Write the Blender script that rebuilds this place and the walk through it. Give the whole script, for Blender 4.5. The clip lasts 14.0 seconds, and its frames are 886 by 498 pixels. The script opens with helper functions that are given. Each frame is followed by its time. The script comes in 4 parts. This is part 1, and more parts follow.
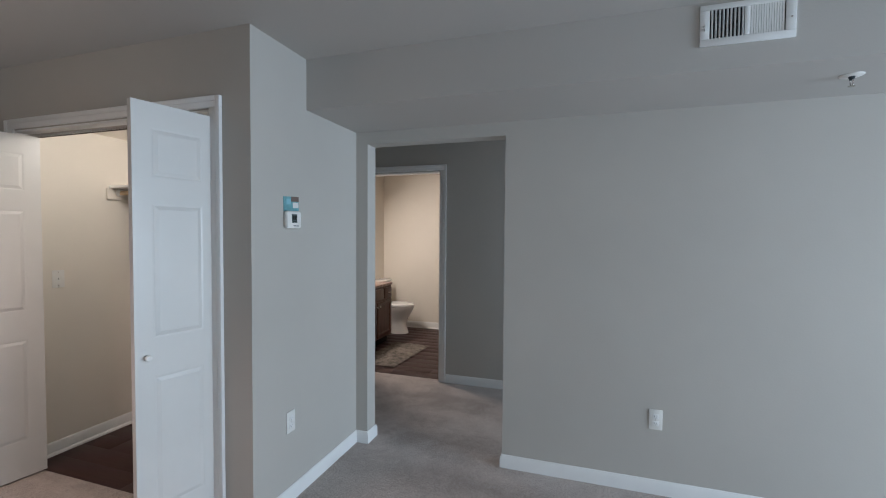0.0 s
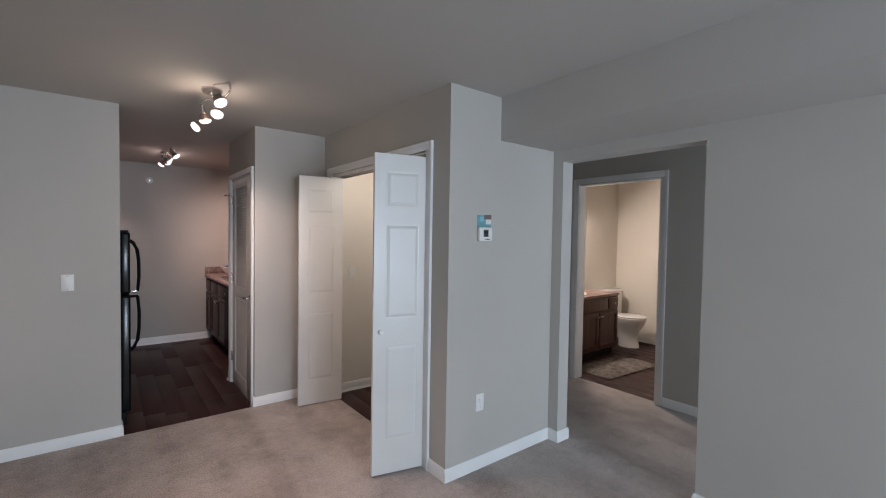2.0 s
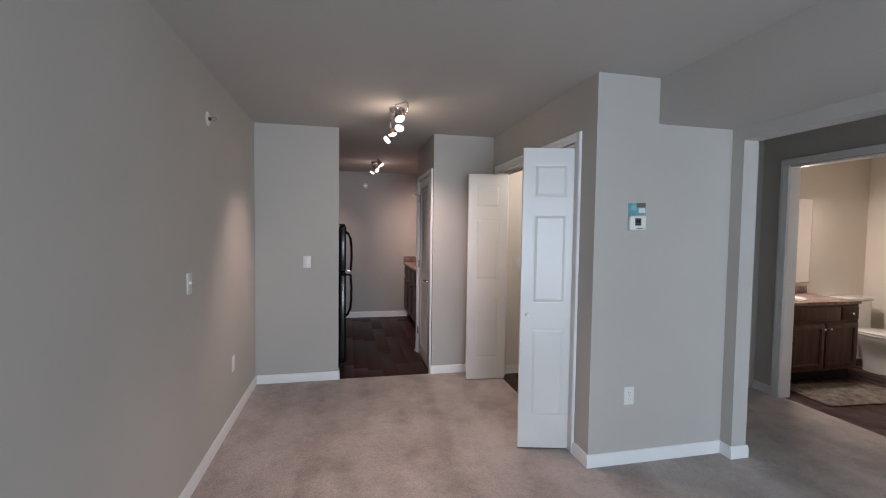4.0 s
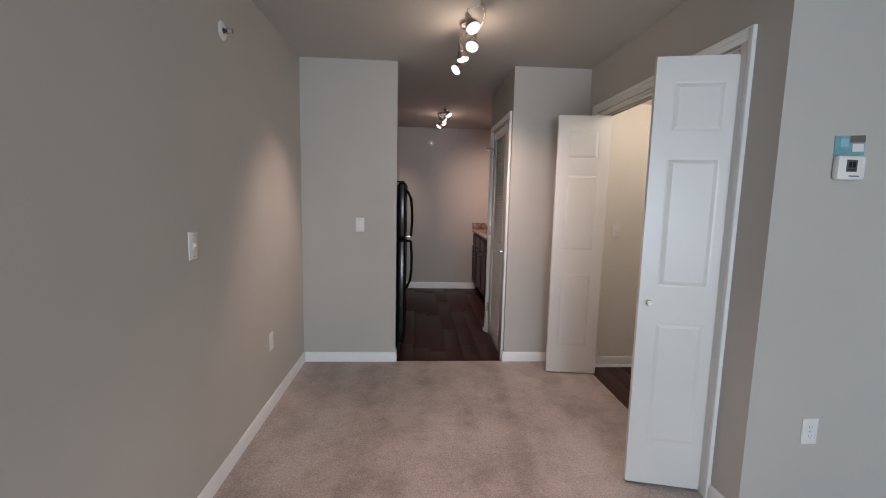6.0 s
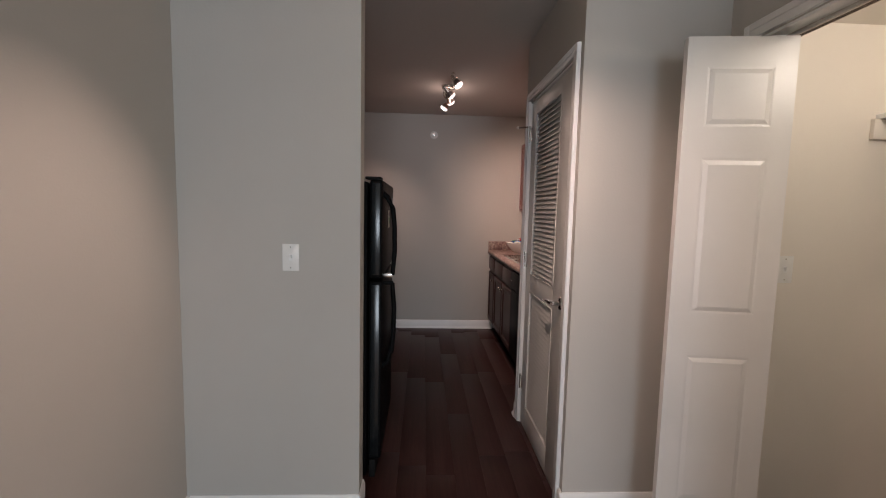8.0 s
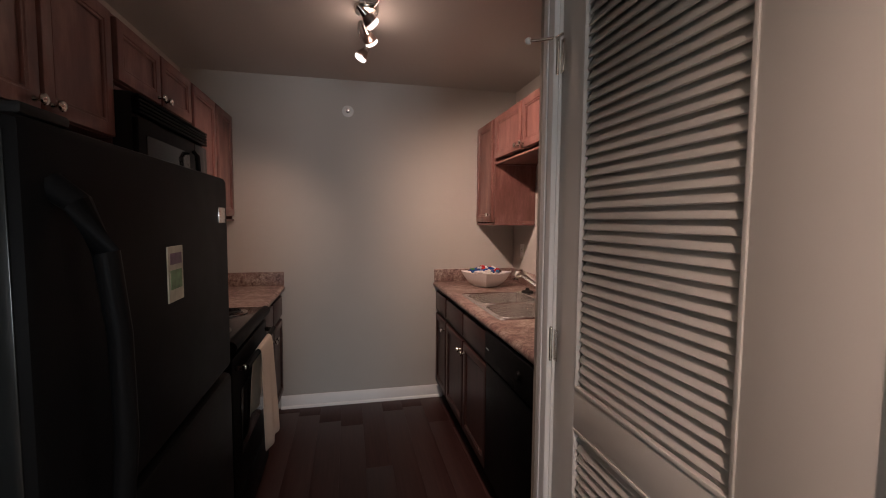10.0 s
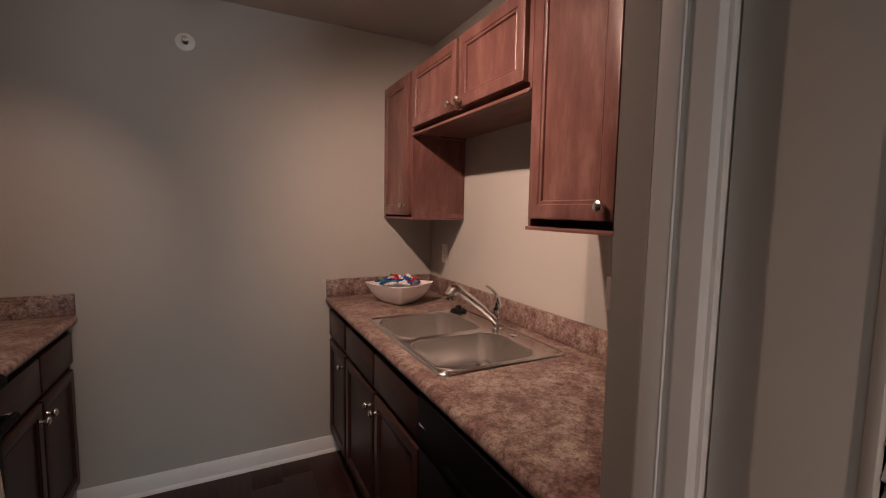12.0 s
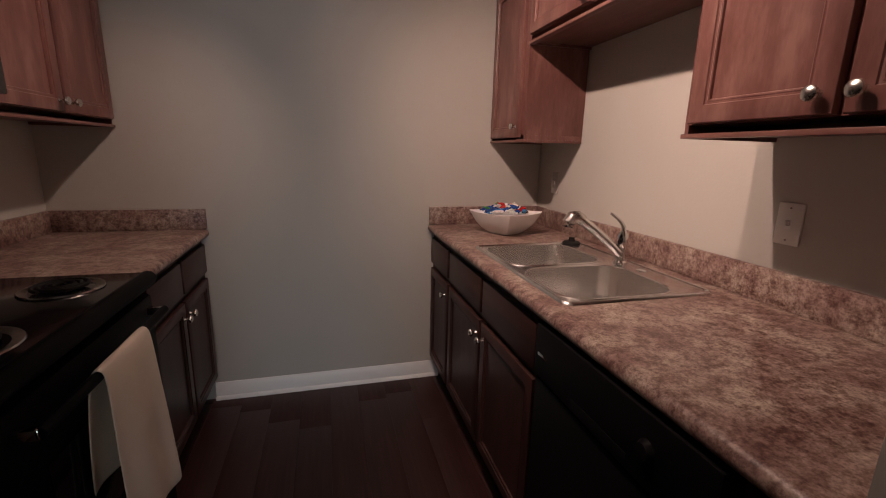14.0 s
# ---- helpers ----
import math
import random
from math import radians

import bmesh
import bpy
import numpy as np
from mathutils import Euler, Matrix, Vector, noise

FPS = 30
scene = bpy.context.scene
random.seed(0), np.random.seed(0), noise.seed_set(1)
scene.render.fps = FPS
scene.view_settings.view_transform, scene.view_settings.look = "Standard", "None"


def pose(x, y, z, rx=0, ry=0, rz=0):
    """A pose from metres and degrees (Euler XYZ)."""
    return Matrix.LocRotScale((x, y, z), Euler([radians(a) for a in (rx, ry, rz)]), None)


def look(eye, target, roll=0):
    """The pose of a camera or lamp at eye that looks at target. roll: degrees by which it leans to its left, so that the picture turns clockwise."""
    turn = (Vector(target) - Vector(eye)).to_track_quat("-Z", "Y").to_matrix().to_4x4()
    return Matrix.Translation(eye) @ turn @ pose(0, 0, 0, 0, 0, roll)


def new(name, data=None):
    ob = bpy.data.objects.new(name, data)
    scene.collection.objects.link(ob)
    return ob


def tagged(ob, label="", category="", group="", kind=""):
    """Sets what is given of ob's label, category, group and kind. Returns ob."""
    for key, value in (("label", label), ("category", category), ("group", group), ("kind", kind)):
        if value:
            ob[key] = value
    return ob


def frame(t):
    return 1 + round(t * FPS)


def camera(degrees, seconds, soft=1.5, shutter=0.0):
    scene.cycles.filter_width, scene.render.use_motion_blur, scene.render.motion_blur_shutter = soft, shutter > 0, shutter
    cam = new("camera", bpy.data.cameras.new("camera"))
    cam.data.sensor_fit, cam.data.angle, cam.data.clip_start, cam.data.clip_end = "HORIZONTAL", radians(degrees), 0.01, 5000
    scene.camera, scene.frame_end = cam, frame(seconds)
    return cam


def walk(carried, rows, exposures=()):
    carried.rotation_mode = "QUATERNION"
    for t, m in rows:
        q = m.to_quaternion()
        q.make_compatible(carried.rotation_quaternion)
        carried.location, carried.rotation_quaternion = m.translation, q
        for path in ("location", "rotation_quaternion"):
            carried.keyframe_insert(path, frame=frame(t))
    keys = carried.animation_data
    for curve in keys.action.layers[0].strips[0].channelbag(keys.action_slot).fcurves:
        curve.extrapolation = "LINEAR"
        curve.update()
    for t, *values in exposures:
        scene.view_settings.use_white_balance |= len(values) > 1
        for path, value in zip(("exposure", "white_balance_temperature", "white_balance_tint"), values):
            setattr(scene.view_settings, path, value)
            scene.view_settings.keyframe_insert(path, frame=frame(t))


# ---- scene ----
cam = camera(92.1, 14.0, soft=1.05)
PATH = [
    (0, (0.67, -3.392, 1.46), (2.57, -2.772, 1.394), 0.4),
    (0.5, (0.657, -3.533, 1.489), (2.432, -2.612, 1.444), 0.7),
    (1, (0.648, -3.673, 1.487), (2.263, -2.493, 1.458), 0.8),
    (1.5, (0.658, -3.805, 1.506), (2.09, -2.41, 1.466), 0.9),
    (2, (0.694, -3.915, 1.52), (1.925, -2.341, 1.459), 0.9),
    (2.5, (0.72, -4.0, 1.511), (1.756, -2.291, 1.431), 0.9),
    (3, (0.748, -4.098, 1.502), (1.57, -2.277, 1.42), 0.8),
    (3.5, (0.789, -4.199, 1.484), (1.404, -2.298, 1.406), 0.8),
    (4, (0.844, -4.249, 1.473), (1.279, -2.299, 1.386), 0.8),
    (4.2, (0.855, -4.232, 1.472), (1.223, -2.269, 1.369), 0.8),
    (6.3, (0.958, -3.283, 1.377), (1.03, -1.299, 1.137), 1.5),
    (6.5, (1.0, -3.12, 1.386), (1.04, -1.135, 1.149), 1.6),
    (7, (1.006, -2.695, 1.369), (1.07, -0.708, 1.152), 1.7),
    (7.5, (1.028, -2.257, 1.368), (1.096, -0.269, 1.164), 1.4),
    (8, (1.025, -1.834, 1.373), (1.119, 0.155, 1.188), 1.3),
    (8.2, (1.022, -1.664, 1.376), (1.15, 0.323, 1.194), 1.0),
    (10.3, (1.145, -0.021, 1.42), (1.642, 1.912, 1.29), 0.9),
    (10.5, (1.15, 0.092, 1.427), (1.7, 2.01, 1.298), 1.3),
    (11, (1.179, 0.343, 1.439), (1.874, 2.214, 1.313), 1.6),
    (11.5, (1.237, 0.521, 1.44), (2.066, 2.336, 1.304), 1.4),
    (12, (1.282, 0.639, 1.422), (2.185, 2.414, 1.243), 1.0),
    (12.5, (1.302, 0.715, 1.385), (2.225, 2.462, 1.076), 0.6),
    (13, (1.278, 0.76, 1.337), (2.147, 2.512, 0.918), 1.1),
    (13.5, (1.245, 0.782, 1.31), (2.005, 2.576, 0.857), 1.4),
    (14, (1.235, 0.786, 1.318), (1.753, 2.666, 0.874), 1.4),
]
walk(cam, [(t, look(e, g, r)) for t, e, g, r in PATH],
     exposures=[(0, -0.08, 5850, 12), (1.5, -0.09, 6050, 15), (4.2, -0.07, 6050, 16), (6.3, -0.09, 6350, 16), (8.2, -0.10, 6500, 16),
                (10.3, -0.22, 6850, 17), (11.5, -0.42, 6950, 17), (12.5, -0.50, 7100, 18), (13.3, -0.46, 6950, 18), (14.0, -0.38, 6750, 17)])

# ---- world and large lights ----
world = bpy.data.worlds.new("world")
scene.world = world
world.use_nodes = True
wn = world.node_tree
sky = wn.nodes.new("ShaderNodeTexSky")
sky.sky_type, sky.sun_disc, sky.sun_elevation, sky.sun_rotation = "NISHITA", False, radians(35), radians(200)
wn.nodes["Background"].inputs["Strength"].default_value = 0.12
wn.links.new(sky.outputs["Color"], wn.nodes["Background"].inputs["Color"])


def lamp(name, kind, power, color, m, **more):
    data = bpy.data.lights.new(name, kind)
    data.energy, data.color = power, color
    if kind == "AREA":
        data.shape, data.size, data.size_y = "RECTANGLE", more["size"], more["size_y"]
    if kind == "SPOT":
        data.spot_size, data.spot_blend, data.shadow_soft_size = radians(more["cone"]), more["blend"], more["radius"]
    if kind == "POINT":
        data.shadow_soft_size = more["radius"]
    ob = new(name, data)
    ob.matrix_world = m
    return ob


WINDOW_POWER, HALL_POWER, SPOT_LIVING, SPOT_KITCHEN, CLOSET_POWER, BATH_POWER, BULB = 180, 10, (54, 48, 58, 52), (54, 106, 15, 44), 10.2, 29, 2.6
WARM, HALOGEN, COOL = (1.0, 0.76, 0.52), (1.0, 0.73, 0.60), (0.75, 0.90, 1.0)
lamp("window_light", "AREA", WINDOW_POWER, COOL, look((1.65, -8.40, 1.15), (1.65, 0, 1.15)), size=2.1, size_y=1.9)
# cool fill added for the hall; no window stands behind it
lamp("hall_fill_light", "AREA", HALL_POWER, COOL, look((4.0, -4.36, 1.25), (4.0, 0, 0.8)), size=0.9, size_y=1.6)

# heads of the two track lamps: middle of the lens, point aimed at
LIVING_HEADS = [((1.200, -1.20, 2.252), (1.30, -2.4, 0.0)), ((1.225, -0.94, 2.248), (1.1, -1.8, 0.0)),
                ((1.200, -0.70, 2.252), (1.88, 0.12, 0.70)), ((1.170, -0.48, 2.250), (0.0, -0.64, 1.00))]
KITCHEN_HEADS = [((1.285, 1.63, 2.345), (2.40, 1.48, 0.92)), ((1.250, 1.93, 2.340), (2.46, 2.46, 1.20)),
                 ((1.255, 2.15, 2.340), (2.05, 3.12, 1.15)), ((1.200, 2.37, 2.335), (0.25, 2.66, 0.92))]
for group, powers, cones in ((LIVING_HEADS, SPOT_LIVING, (84, 84, 84, 54)), (KITCHEN_HEADS, SPOT_KITCHEN, (92, 108, 96, 88))):
    for (place, aim), power, cone in zip(group, powers, cones):
        way = (Vector(aim) - Vector(place)).normalized()
        lamp("spot_light", "SPOT", power, HALOGEN, look(Vector(place) + way * 0.020, aim), cone=cone, blend=1.0, radius=0.018)
# one point lamp added under each track, standing in for light from its heads' backs
lamp("shade_back_light", "POINT", 3.0, (1.0, 0.78, 0.57), pose(1.215, -0.82, 2.225), radius=0.05)
lamp("shade_back_light", "POINT", 1.4, HALOGEN, pose(1.245, 2.03, 2.300), radius=0.05)
lamp("closet_bulb", "POINT", CLOSET_POWER, (1.0, 0.90, 0.76), pose(2.64, -0.95, 2.057), radius=0.085)
lamp("vanity_bulb", "AREA", BATH_POWER, (1.0, 0.84, 0.68), look((5.45, -0.56, 2.02), (5.6, -1.5, 1.0)), size=0.6, size_y=0.1)

# ---- materials ----


def ramp(nt, fac, stops):
    r = nt.nodes.new("ShaderNodeValToRGB")
    while len(r.color_ramp.elements) < len(stops):
        r.color_ramp.elements.new(0.5)
    for e, (p, c) in zip(r.color_ramp.elements, stops):
        e.position, e.color = p, (*c, 1)
    nt.links.new(fac, r.inputs[0])
    return r.outputs[0]


def noise_tex(nt, scale, detail=3.0, stretch=None, rough=0.55, offset=None):
    tc = nt.nodes.new("ShaderNodeTexCoord")
    out = tc.outputs["Object"]
    mp = nt.nodes.new("ShaderNodeMapping")
    mp.inputs["Scale"].default_value = stretch or (1, 1, 1)
    nt.links.new(out, mp.inputs["Vector"])
    if offset is not None:
        nt.links.new(offset, mp.inputs["Location"])
    n = nt.nodes.new("ShaderNodeTexNoise")
    n.inputs["Scale"].default_value, n.inputs["Detail"].default_value, n.inputs["Roughness"].default_value = scale, detail, rough
    nt.links.new(mp.outputs[0], n.inputs["Vector"])
    return n.outputs["Fac"]


def surface(name, color, rough=0.5, metal=0.0, vary=0.06, vary_scale=3.0, bump=0.0, bump_scale=200.0, bump_detail=2.0, rough_vary=0.0, coat=0.0, gloss=0.5):
    """Painted, plastic or metal surface: colour varied at two scales, fine relief."""
    m = bpy.data.materials.new(name)
    m.use_nodes = True
    nt = m.node_tree
    b = nt.nodes["Principled BSDF"]
    b.inputs["Roughness"].default_value, b.inputs["Metallic"].default_value = rough, metal
    b.inputs["Coat Weight"].default_value, b.inputs["Specular IOR Level"].default_value = coat, gloss
    dark = tuple(c * (1 - vary) for c in color)
    light = tuple(min(1, c * (1 + vary)) for c in color)
    big = noise_tex(nt, vary_scale, 4)
    nt.links.new(ramp(nt, big, [(0.3, dark), (0.7, light)]), b.inputs["Base Color"])
    if rough_vary:
        mr = nt.nodes.new("ShaderNodeMapRange")
        mr.inputs["To Min"].default_value, mr.inputs["To Max"].default_value = rough - rough_vary, rough + rough_vary
        nt.links.new(noise_tex(nt, vary_scale * 6, 4), mr.inputs["Value"])
        nt.links.new(mr.outputs[0], b.inputs["Roughness"])
    if bump:
        bp = nt.nodes.new("ShaderNodeBump")
        bp.inputs["Strength"].default_value, bp.inputs["Distance"].default_value = bump, 0.002
        nt.links.new(noise_tex(nt, bump_scale, bump_detail), bp.inputs["Height"])
        nt.links.new(bp.outputs[0], b.inputs["Normal"])
    return m


def wood(name, dark, mid, light, grain, rough=0.38, random_tint=0.0, scale=9.0, gloss=0.4):
    """Stained wood, grain stretched along the axis given a small number in grain."""
    m = bpy.data.materials.new(name)
    m.use_nodes = True
    nt = m.node_tree
    b = nt.nodes["Principled BSDF"]
    off = None
    if random_tint:
        info = nt.nodes.new("ShaderNodeObjectInfo")
        mul = nt.nodes.new("ShaderNodeVectorMath")
        mul.operation = "SCALE"
        mul.inputs[0].default_value = (37.0, 53.0, 11.0)
        nt.links.new(info.outputs["Random"], mul.inputs["Scale"])
        off = mul.outputs[0]
    n1 = noise_tex(nt, scale, 6, grain, 0.6, off)
    n2 = noise_tex(nt, scale * 7, 4, grain, 0.7, off)
    mix = nt.nodes.new("ShaderNodeMath")
    mix.operation = "MULTIPLY_ADD"
    mix.inputs[1].default_value = 0.24
    nt.links.new(n2, mix.inputs[0])
    half = nt.nodes.new("ShaderNodeMath")
    half.operation = "MULTIPLY"
    half.inputs[1].default_value = 0.8
    nt.links.new(n1, half.inputs[0])
    nt.links.new(half.outputs[0], mix.inputs[2])
    col = ramp(nt, mix.outputs[0], [(0.36, dark), (0.52, mid), (0.68, light)])
    if random_tint:
        hsv = nt.nodes.new("ShaderNodeHueSaturation")
        mr = nt.nodes.new("ShaderNodeMapRange")
        mr.inputs["To Min"].default_value, mr.inputs["To Max"].default_value = 1 - random_tint, 1 + random_tint
        nt.links.new(info.outputs["Random"], mr.inputs["Value"])
        nt.links.new(mr.outputs[0], hsv.inputs["Value"])
        nt.links.new(col, hsv.inputs["Color"])
        col = hsv.outputs[0]
    nt.links.new(col, b.inputs["Base Color"])
    b.inputs["Roughness"].default_value, b.inputs["Specular IOR Level"].default_value = rough, gloss
    bp = nt.nodes.new("ShaderNodeBump")
    bp.inputs["Strength"].default_value, bp.inputs["Distance"].default_value = 0.06, 0.001
    nt.links.new(n2, bp.inputs["Height"])
    nt.links.new(bp.outputs[0], b.inputs["Normal"])
    return m


def carpet_material():
    m = bpy.data.materials.new("beige_carpet")
    m.use_nodes = True
    nt = m.node_tree
    b = nt.nodes["Principled BSDF"]
    b.inputs["Roughness"].default_value = 0.95
    b.inputs["Sheen Weight"].default_value = 0.25
    big = noise_tex(nt, 3.0, 8, None, 0.78)
    fine = noise_tex(nt, 120, 4, None, 0.85)
    tc = nt.nodes.new("ShaderNodeTexCoord")
    mp = nt.nodes.new("ShaderNodeMapping")
    mp.inputs["Rotation"].default_value, mp.inputs["Scale"].default_value = (0, 0, radians(32)), (3.2, 0.8, 1)
    nt.links.new(tc.outputs["Object"], mp.inputs["Vector"])
    strokes = nt.nodes.new("ShaderNodeTexNoise")
    strokes.inputs["Scale"].default_value, strokes.inputs["Detail"].default_value = 1.0, 3.0
    nt.links.new(mp.outputs[0], strokes.inputs["Vector"])
    mean = nt.nodes.new("ShaderNodeMath")
    mean.operation = "MULTIPLY_ADD"
    mean.inputs[1].default_value = 0.42
    less = nt.nodes.new("ShaderNodeMath")
    less.operation = "MULTIPLY"
    less.inputs[1].default_value = 0.58
    nt.links.new(big, less.inputs[0])
    nt.links.new(strokes.outputs["Fac"], mean.inputs[0])
    nt.links.new(less.outputs[0], mean.inputs[2])
    big = mean.outputs[0]
    mix = nt.nodes.new("ShaderNodeMix")
    mix.data_type, mix.blend_type = "RGBA", "MULTIPLY"
    mix.inputs["Factor"].default_value = 1.0
    nt.links.new(ramp(nt, big, [(0.41, (0.40, 0.335, 0.30)), (0.5, (0.54, 0.465, 0.425)), (0.59, (0.65, 0.573, 0.53))]), mix.inputs["A"])
    nt.links.new(ramp(nt, fine, [(0.34, (0.52, 0.50, 0.48)), (0.6, (1, 1, 1))]), mix.inputs["B"])
    nt.links.new(mix.outputs["Result"], b.inputs["Base Color"])
    add = nt.nodes.new("ShaderNodeMath")
    add.operation = "MULTIPLY_ADD"
    add.inputs[1].default_value = 0.6
    nt.links.new(noise_tex(nt, 45, 3), add.inputs[0])
    nt.links.new(fine, add.inputs[2])
    bp = nt.nodes.new("ShaderNodeBump")
    bp.inputs["Strength"].default_value, bp.inputs["Distance"].default_value = 0.9, 0.006
    nt.links.new(add.outputs[0], bp.inputs["Height"])
    nt.links.new(bp.outputs[0], b.inputs["Normal"])
    return m


def laminate_material():
    m = bpy.data.materials.new("mottled_laminate")
    m.use_nodes = True
    nt = m.node_tree
    b = nt.nodes["Principled BSDF"]
    b.inputs["Roughness"].default_value = 0.42
    fine = noise_tex(nt, 150, 4, None, 0.7)
    blot = noise_tex(nt, 40, 7, None, 0.75)
    cloud = noise_tex(nt, 9, 5, None, 0.66)
    col = ramp(nt, cloud, [(0.38, (0.180, 0.112, 0.102)), (0.47, (0.246, 0.172, 0.153)), (0.55, (0.295, 0.228, 0.200)), (0.66, (0.35, 0.288, 0.250))])
    for fac, stops, amount in ((blot, [(0.37, (0.40, 0.28, 0.265)), (0.46, (0.76, 0.67, 0.64)), (0.53, (1.10, 1.08, 1.06)), (0.64, (1.35, 1.36, 1.34))], 1.0), (fine, [(0.38, (0.60, 0.52, 0.50)), (0.50, (1, 1, 1)), (0.62, (1.25, 1.24, 1.22))], 0.8)):
        mix = nt.nodes.new("ShaderNodeMix")
        mix.data_type, mix.blend_type = "RGBA", "MULTIPLY"
        mix.inputs["Factor"].default_value = amount
        nt.links.new(col, mix.inputs["A"])
        nt.links.new(ramp(nt, fac, stops), mix.inputs["B"])
        col = mix.outputs["Result"]
    nt.links.new(col, b.inputs["Base Color"])
    return m


def glow(name, color, strength):
    m = bpy.data.materials.new(name)
    m.use_nodes = True
    b = m.node_tree.nodes["Principled BSDF"]
    b.inputs["Base Color"].default_value = (0.9, 0.9, 0.9, 1)
    b.inputs["Emission Color"].default_value = (*color, 1)
    b.inputs["Emission Strength"].default_value = strength
    return m


PAINT = surface("greige_wall_paint", (0.488, 0.467, 0.430), 0.75, vary=0.03, vary_scale=1.6, bump=0.22, bump_scale=95)
CEIL = surface("greige_ceiling_paint", (0.500, 0.480, 0.452), 0.85, vary=0.025, vary_scale=1.1, bump=0.25, bump_scale=120)
CREAM = surface("cream_closet_paint", (0.76, 0.71, 0.635), 0.7, vary=0.03, vary_scale=1.5, bump=0.2, bump_scale=140)
TRIM = surface("white_trim_paint", (0.82, 0.82, 0.81), 0.42, vary=0.03, vary_scale=4, bump=0.05, bump_scale=60)
DOORW = surface("white_door_paint", (0.70, 0.69, 0.665), 0.33, vary=0.03, vary_scale=3, bump=0.08, bump_scale=90)
PLASTIC = surface("white_plastic", (0.78, 0.77, 0.74), 0.35, vary=0.02, vary_scale=20)
CARPET = carpet_material()
COUNTER = laminate_material()
PLANK = wood("dark_plank", (0.032, 0.013, 0.012), (0.040, 0.0165, 0.015), (0.051, 0.0220, 0.020), (24, 1.1, 1), 0.46, 0.02, 3.2, 0.30)
SUBFLOOR = surface("dark_joint", (0.012, 0.008, 0.007), 0.8)
WOOD_V = wood("cherry_wood", (0.108, 0.044, 0.037), (0.152, 0.065, 0.056), (0.225, 0.115, 0.098), (3.2, 3.2, 0.8), 0.36, 0, 4)
WOOD_H = wood("cherry_wood_rail", (0.108, 0.044, 0.037), (0.152, 0.065, 0.056), (0.215, 0.108, 0.091), (0.8, 3.2, 3.2), 0.36, 0, 4)
# base cabinets: cherry colours at about a quarter of the wall cabinets' values
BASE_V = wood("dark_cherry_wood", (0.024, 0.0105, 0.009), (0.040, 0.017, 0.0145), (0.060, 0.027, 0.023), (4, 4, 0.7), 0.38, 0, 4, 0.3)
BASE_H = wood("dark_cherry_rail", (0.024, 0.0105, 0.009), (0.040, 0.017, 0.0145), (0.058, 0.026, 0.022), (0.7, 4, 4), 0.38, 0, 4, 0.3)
VANITY_V = wood("brown_vanity_wood", (0.042, 0.017, 0.012), (0.072, 0.030, 0.021), (0.108, 0.048, 0.035), (4, 4, 0.7), 0.36, 0, 4)
BLACK = surface("black_appliance", (0.006, 0.006, 0.0065), 0.46, vary=0.1, bump=0.12, bump_scale=300, rough_vary=0.05, gloss=0.04)
BLACKEDGE = surface("glossy_black_edge", (0.012, 0.014, 0.015), 0.22, vary=0.2, vary_scale=14, gloss=0.6)
BLACKGLASS = surface("black_glass", (0.008, 0.008, 0.009), 0.10, vary=0.05, gloss=0.4)
MATTEBLACK = surface("matte_black", (0.010, 0.0095, 0.0095), 0.6, vary=0.1, gloss=0.15)
DRIP = surface("worn_drip_pan_metal", (0.46, 0.45, 0.44), 0.24, 1.0, vary=0.3, vary_scale=30)
GREYSIDE = surface("grey_appliance_edge", (0.035, 0.05, 0.058), 0.4, vary=0.15, vary_scale=14)
STEEL = surface("brushed_steel", (0.76, 0.74, 0.72), 0.25, 1.0, vary=0.04, vary_scale=5)
CHROME = surface("chrome", (0.72, 0.71, 0.70), 0.10, 1.0, vary=0.02)
NICKEL = surface("brushed_nickel", (0.62, 0.58, 0.54), 0.26, 1.0, vary=0.05, vary_scale=15)
CERAMIC = surface("white_ceramic", (0.80, 0.79, 0.77), 0.14, vary=0.02, coat=0.3)
TOWEL = surface("cream_cotton", (0.72, 0.63, 0.53), 0.95, vary=0.05, vary_scale=8, bump=0.5, bump_scale=420)
MATFIBRE = surface("shaggy_taupe_pile", (0.165, 0.142, 0.122), 0.95, vary=0.5, vary_scale=18, bump=0.6, bump_scale=120)
BELL = surface("warm_nickel_bell", (0.40, 0.31, 0.28), 0.32, 1.0, vary=0.08, vary_scale=20)
RODWOOD = surface("pale_dowel_wood", (0.62, 0.46, 0.29), 0.55, vary=0.08, vary_scale=9)
HOLE = surface("dark_opening", (0.01, 0.01, 0.01), 0.9)
BULBGLOW = glow("lit_frosted_lens", (1.0, 0.90, 0.84), BULB)
GLOBEGLOW = glow("lit_globe_glass", (1.0, 0.90, 0.74), 6)
VANITYGLOW = glow("lit_vanity_glass", (1.0, 0.88, 0.70), 6)
MIRROR = surface("mirror_silver", (0.88, 0.88, 0.88), 0.02, 1.0, vary=0.0)

# ---- builders ----


def box(bm, x0, x1, y0, y1, z0, z1, bevel=0.0, segments=2):
    r = bmesh.ops.create_cube(bm, size=1.0)
    vs = r["verts"]
    for v in vs:
        v.co = Vector((x0 + (v.co.x + 0.5) * (x1 - x0), y0 + (v.co.y + 0.5) * (y1 - y0), z0 + (v.co.z + 0.5) * (z1 - z0)))
    if bevel:
        es = list({e for v in vs for e in v.link_edges})
        bmesh.ops.bevel(bm, geom=es, offset=bevel, segments=segments, affect="EDGES", profile=0.5)
    return bm


def boxes(*rows, bevel=0.0):
    bm = bmesh.new()
    for r in rows:
        box(bm, *r, bevel=bevel)
    return bm


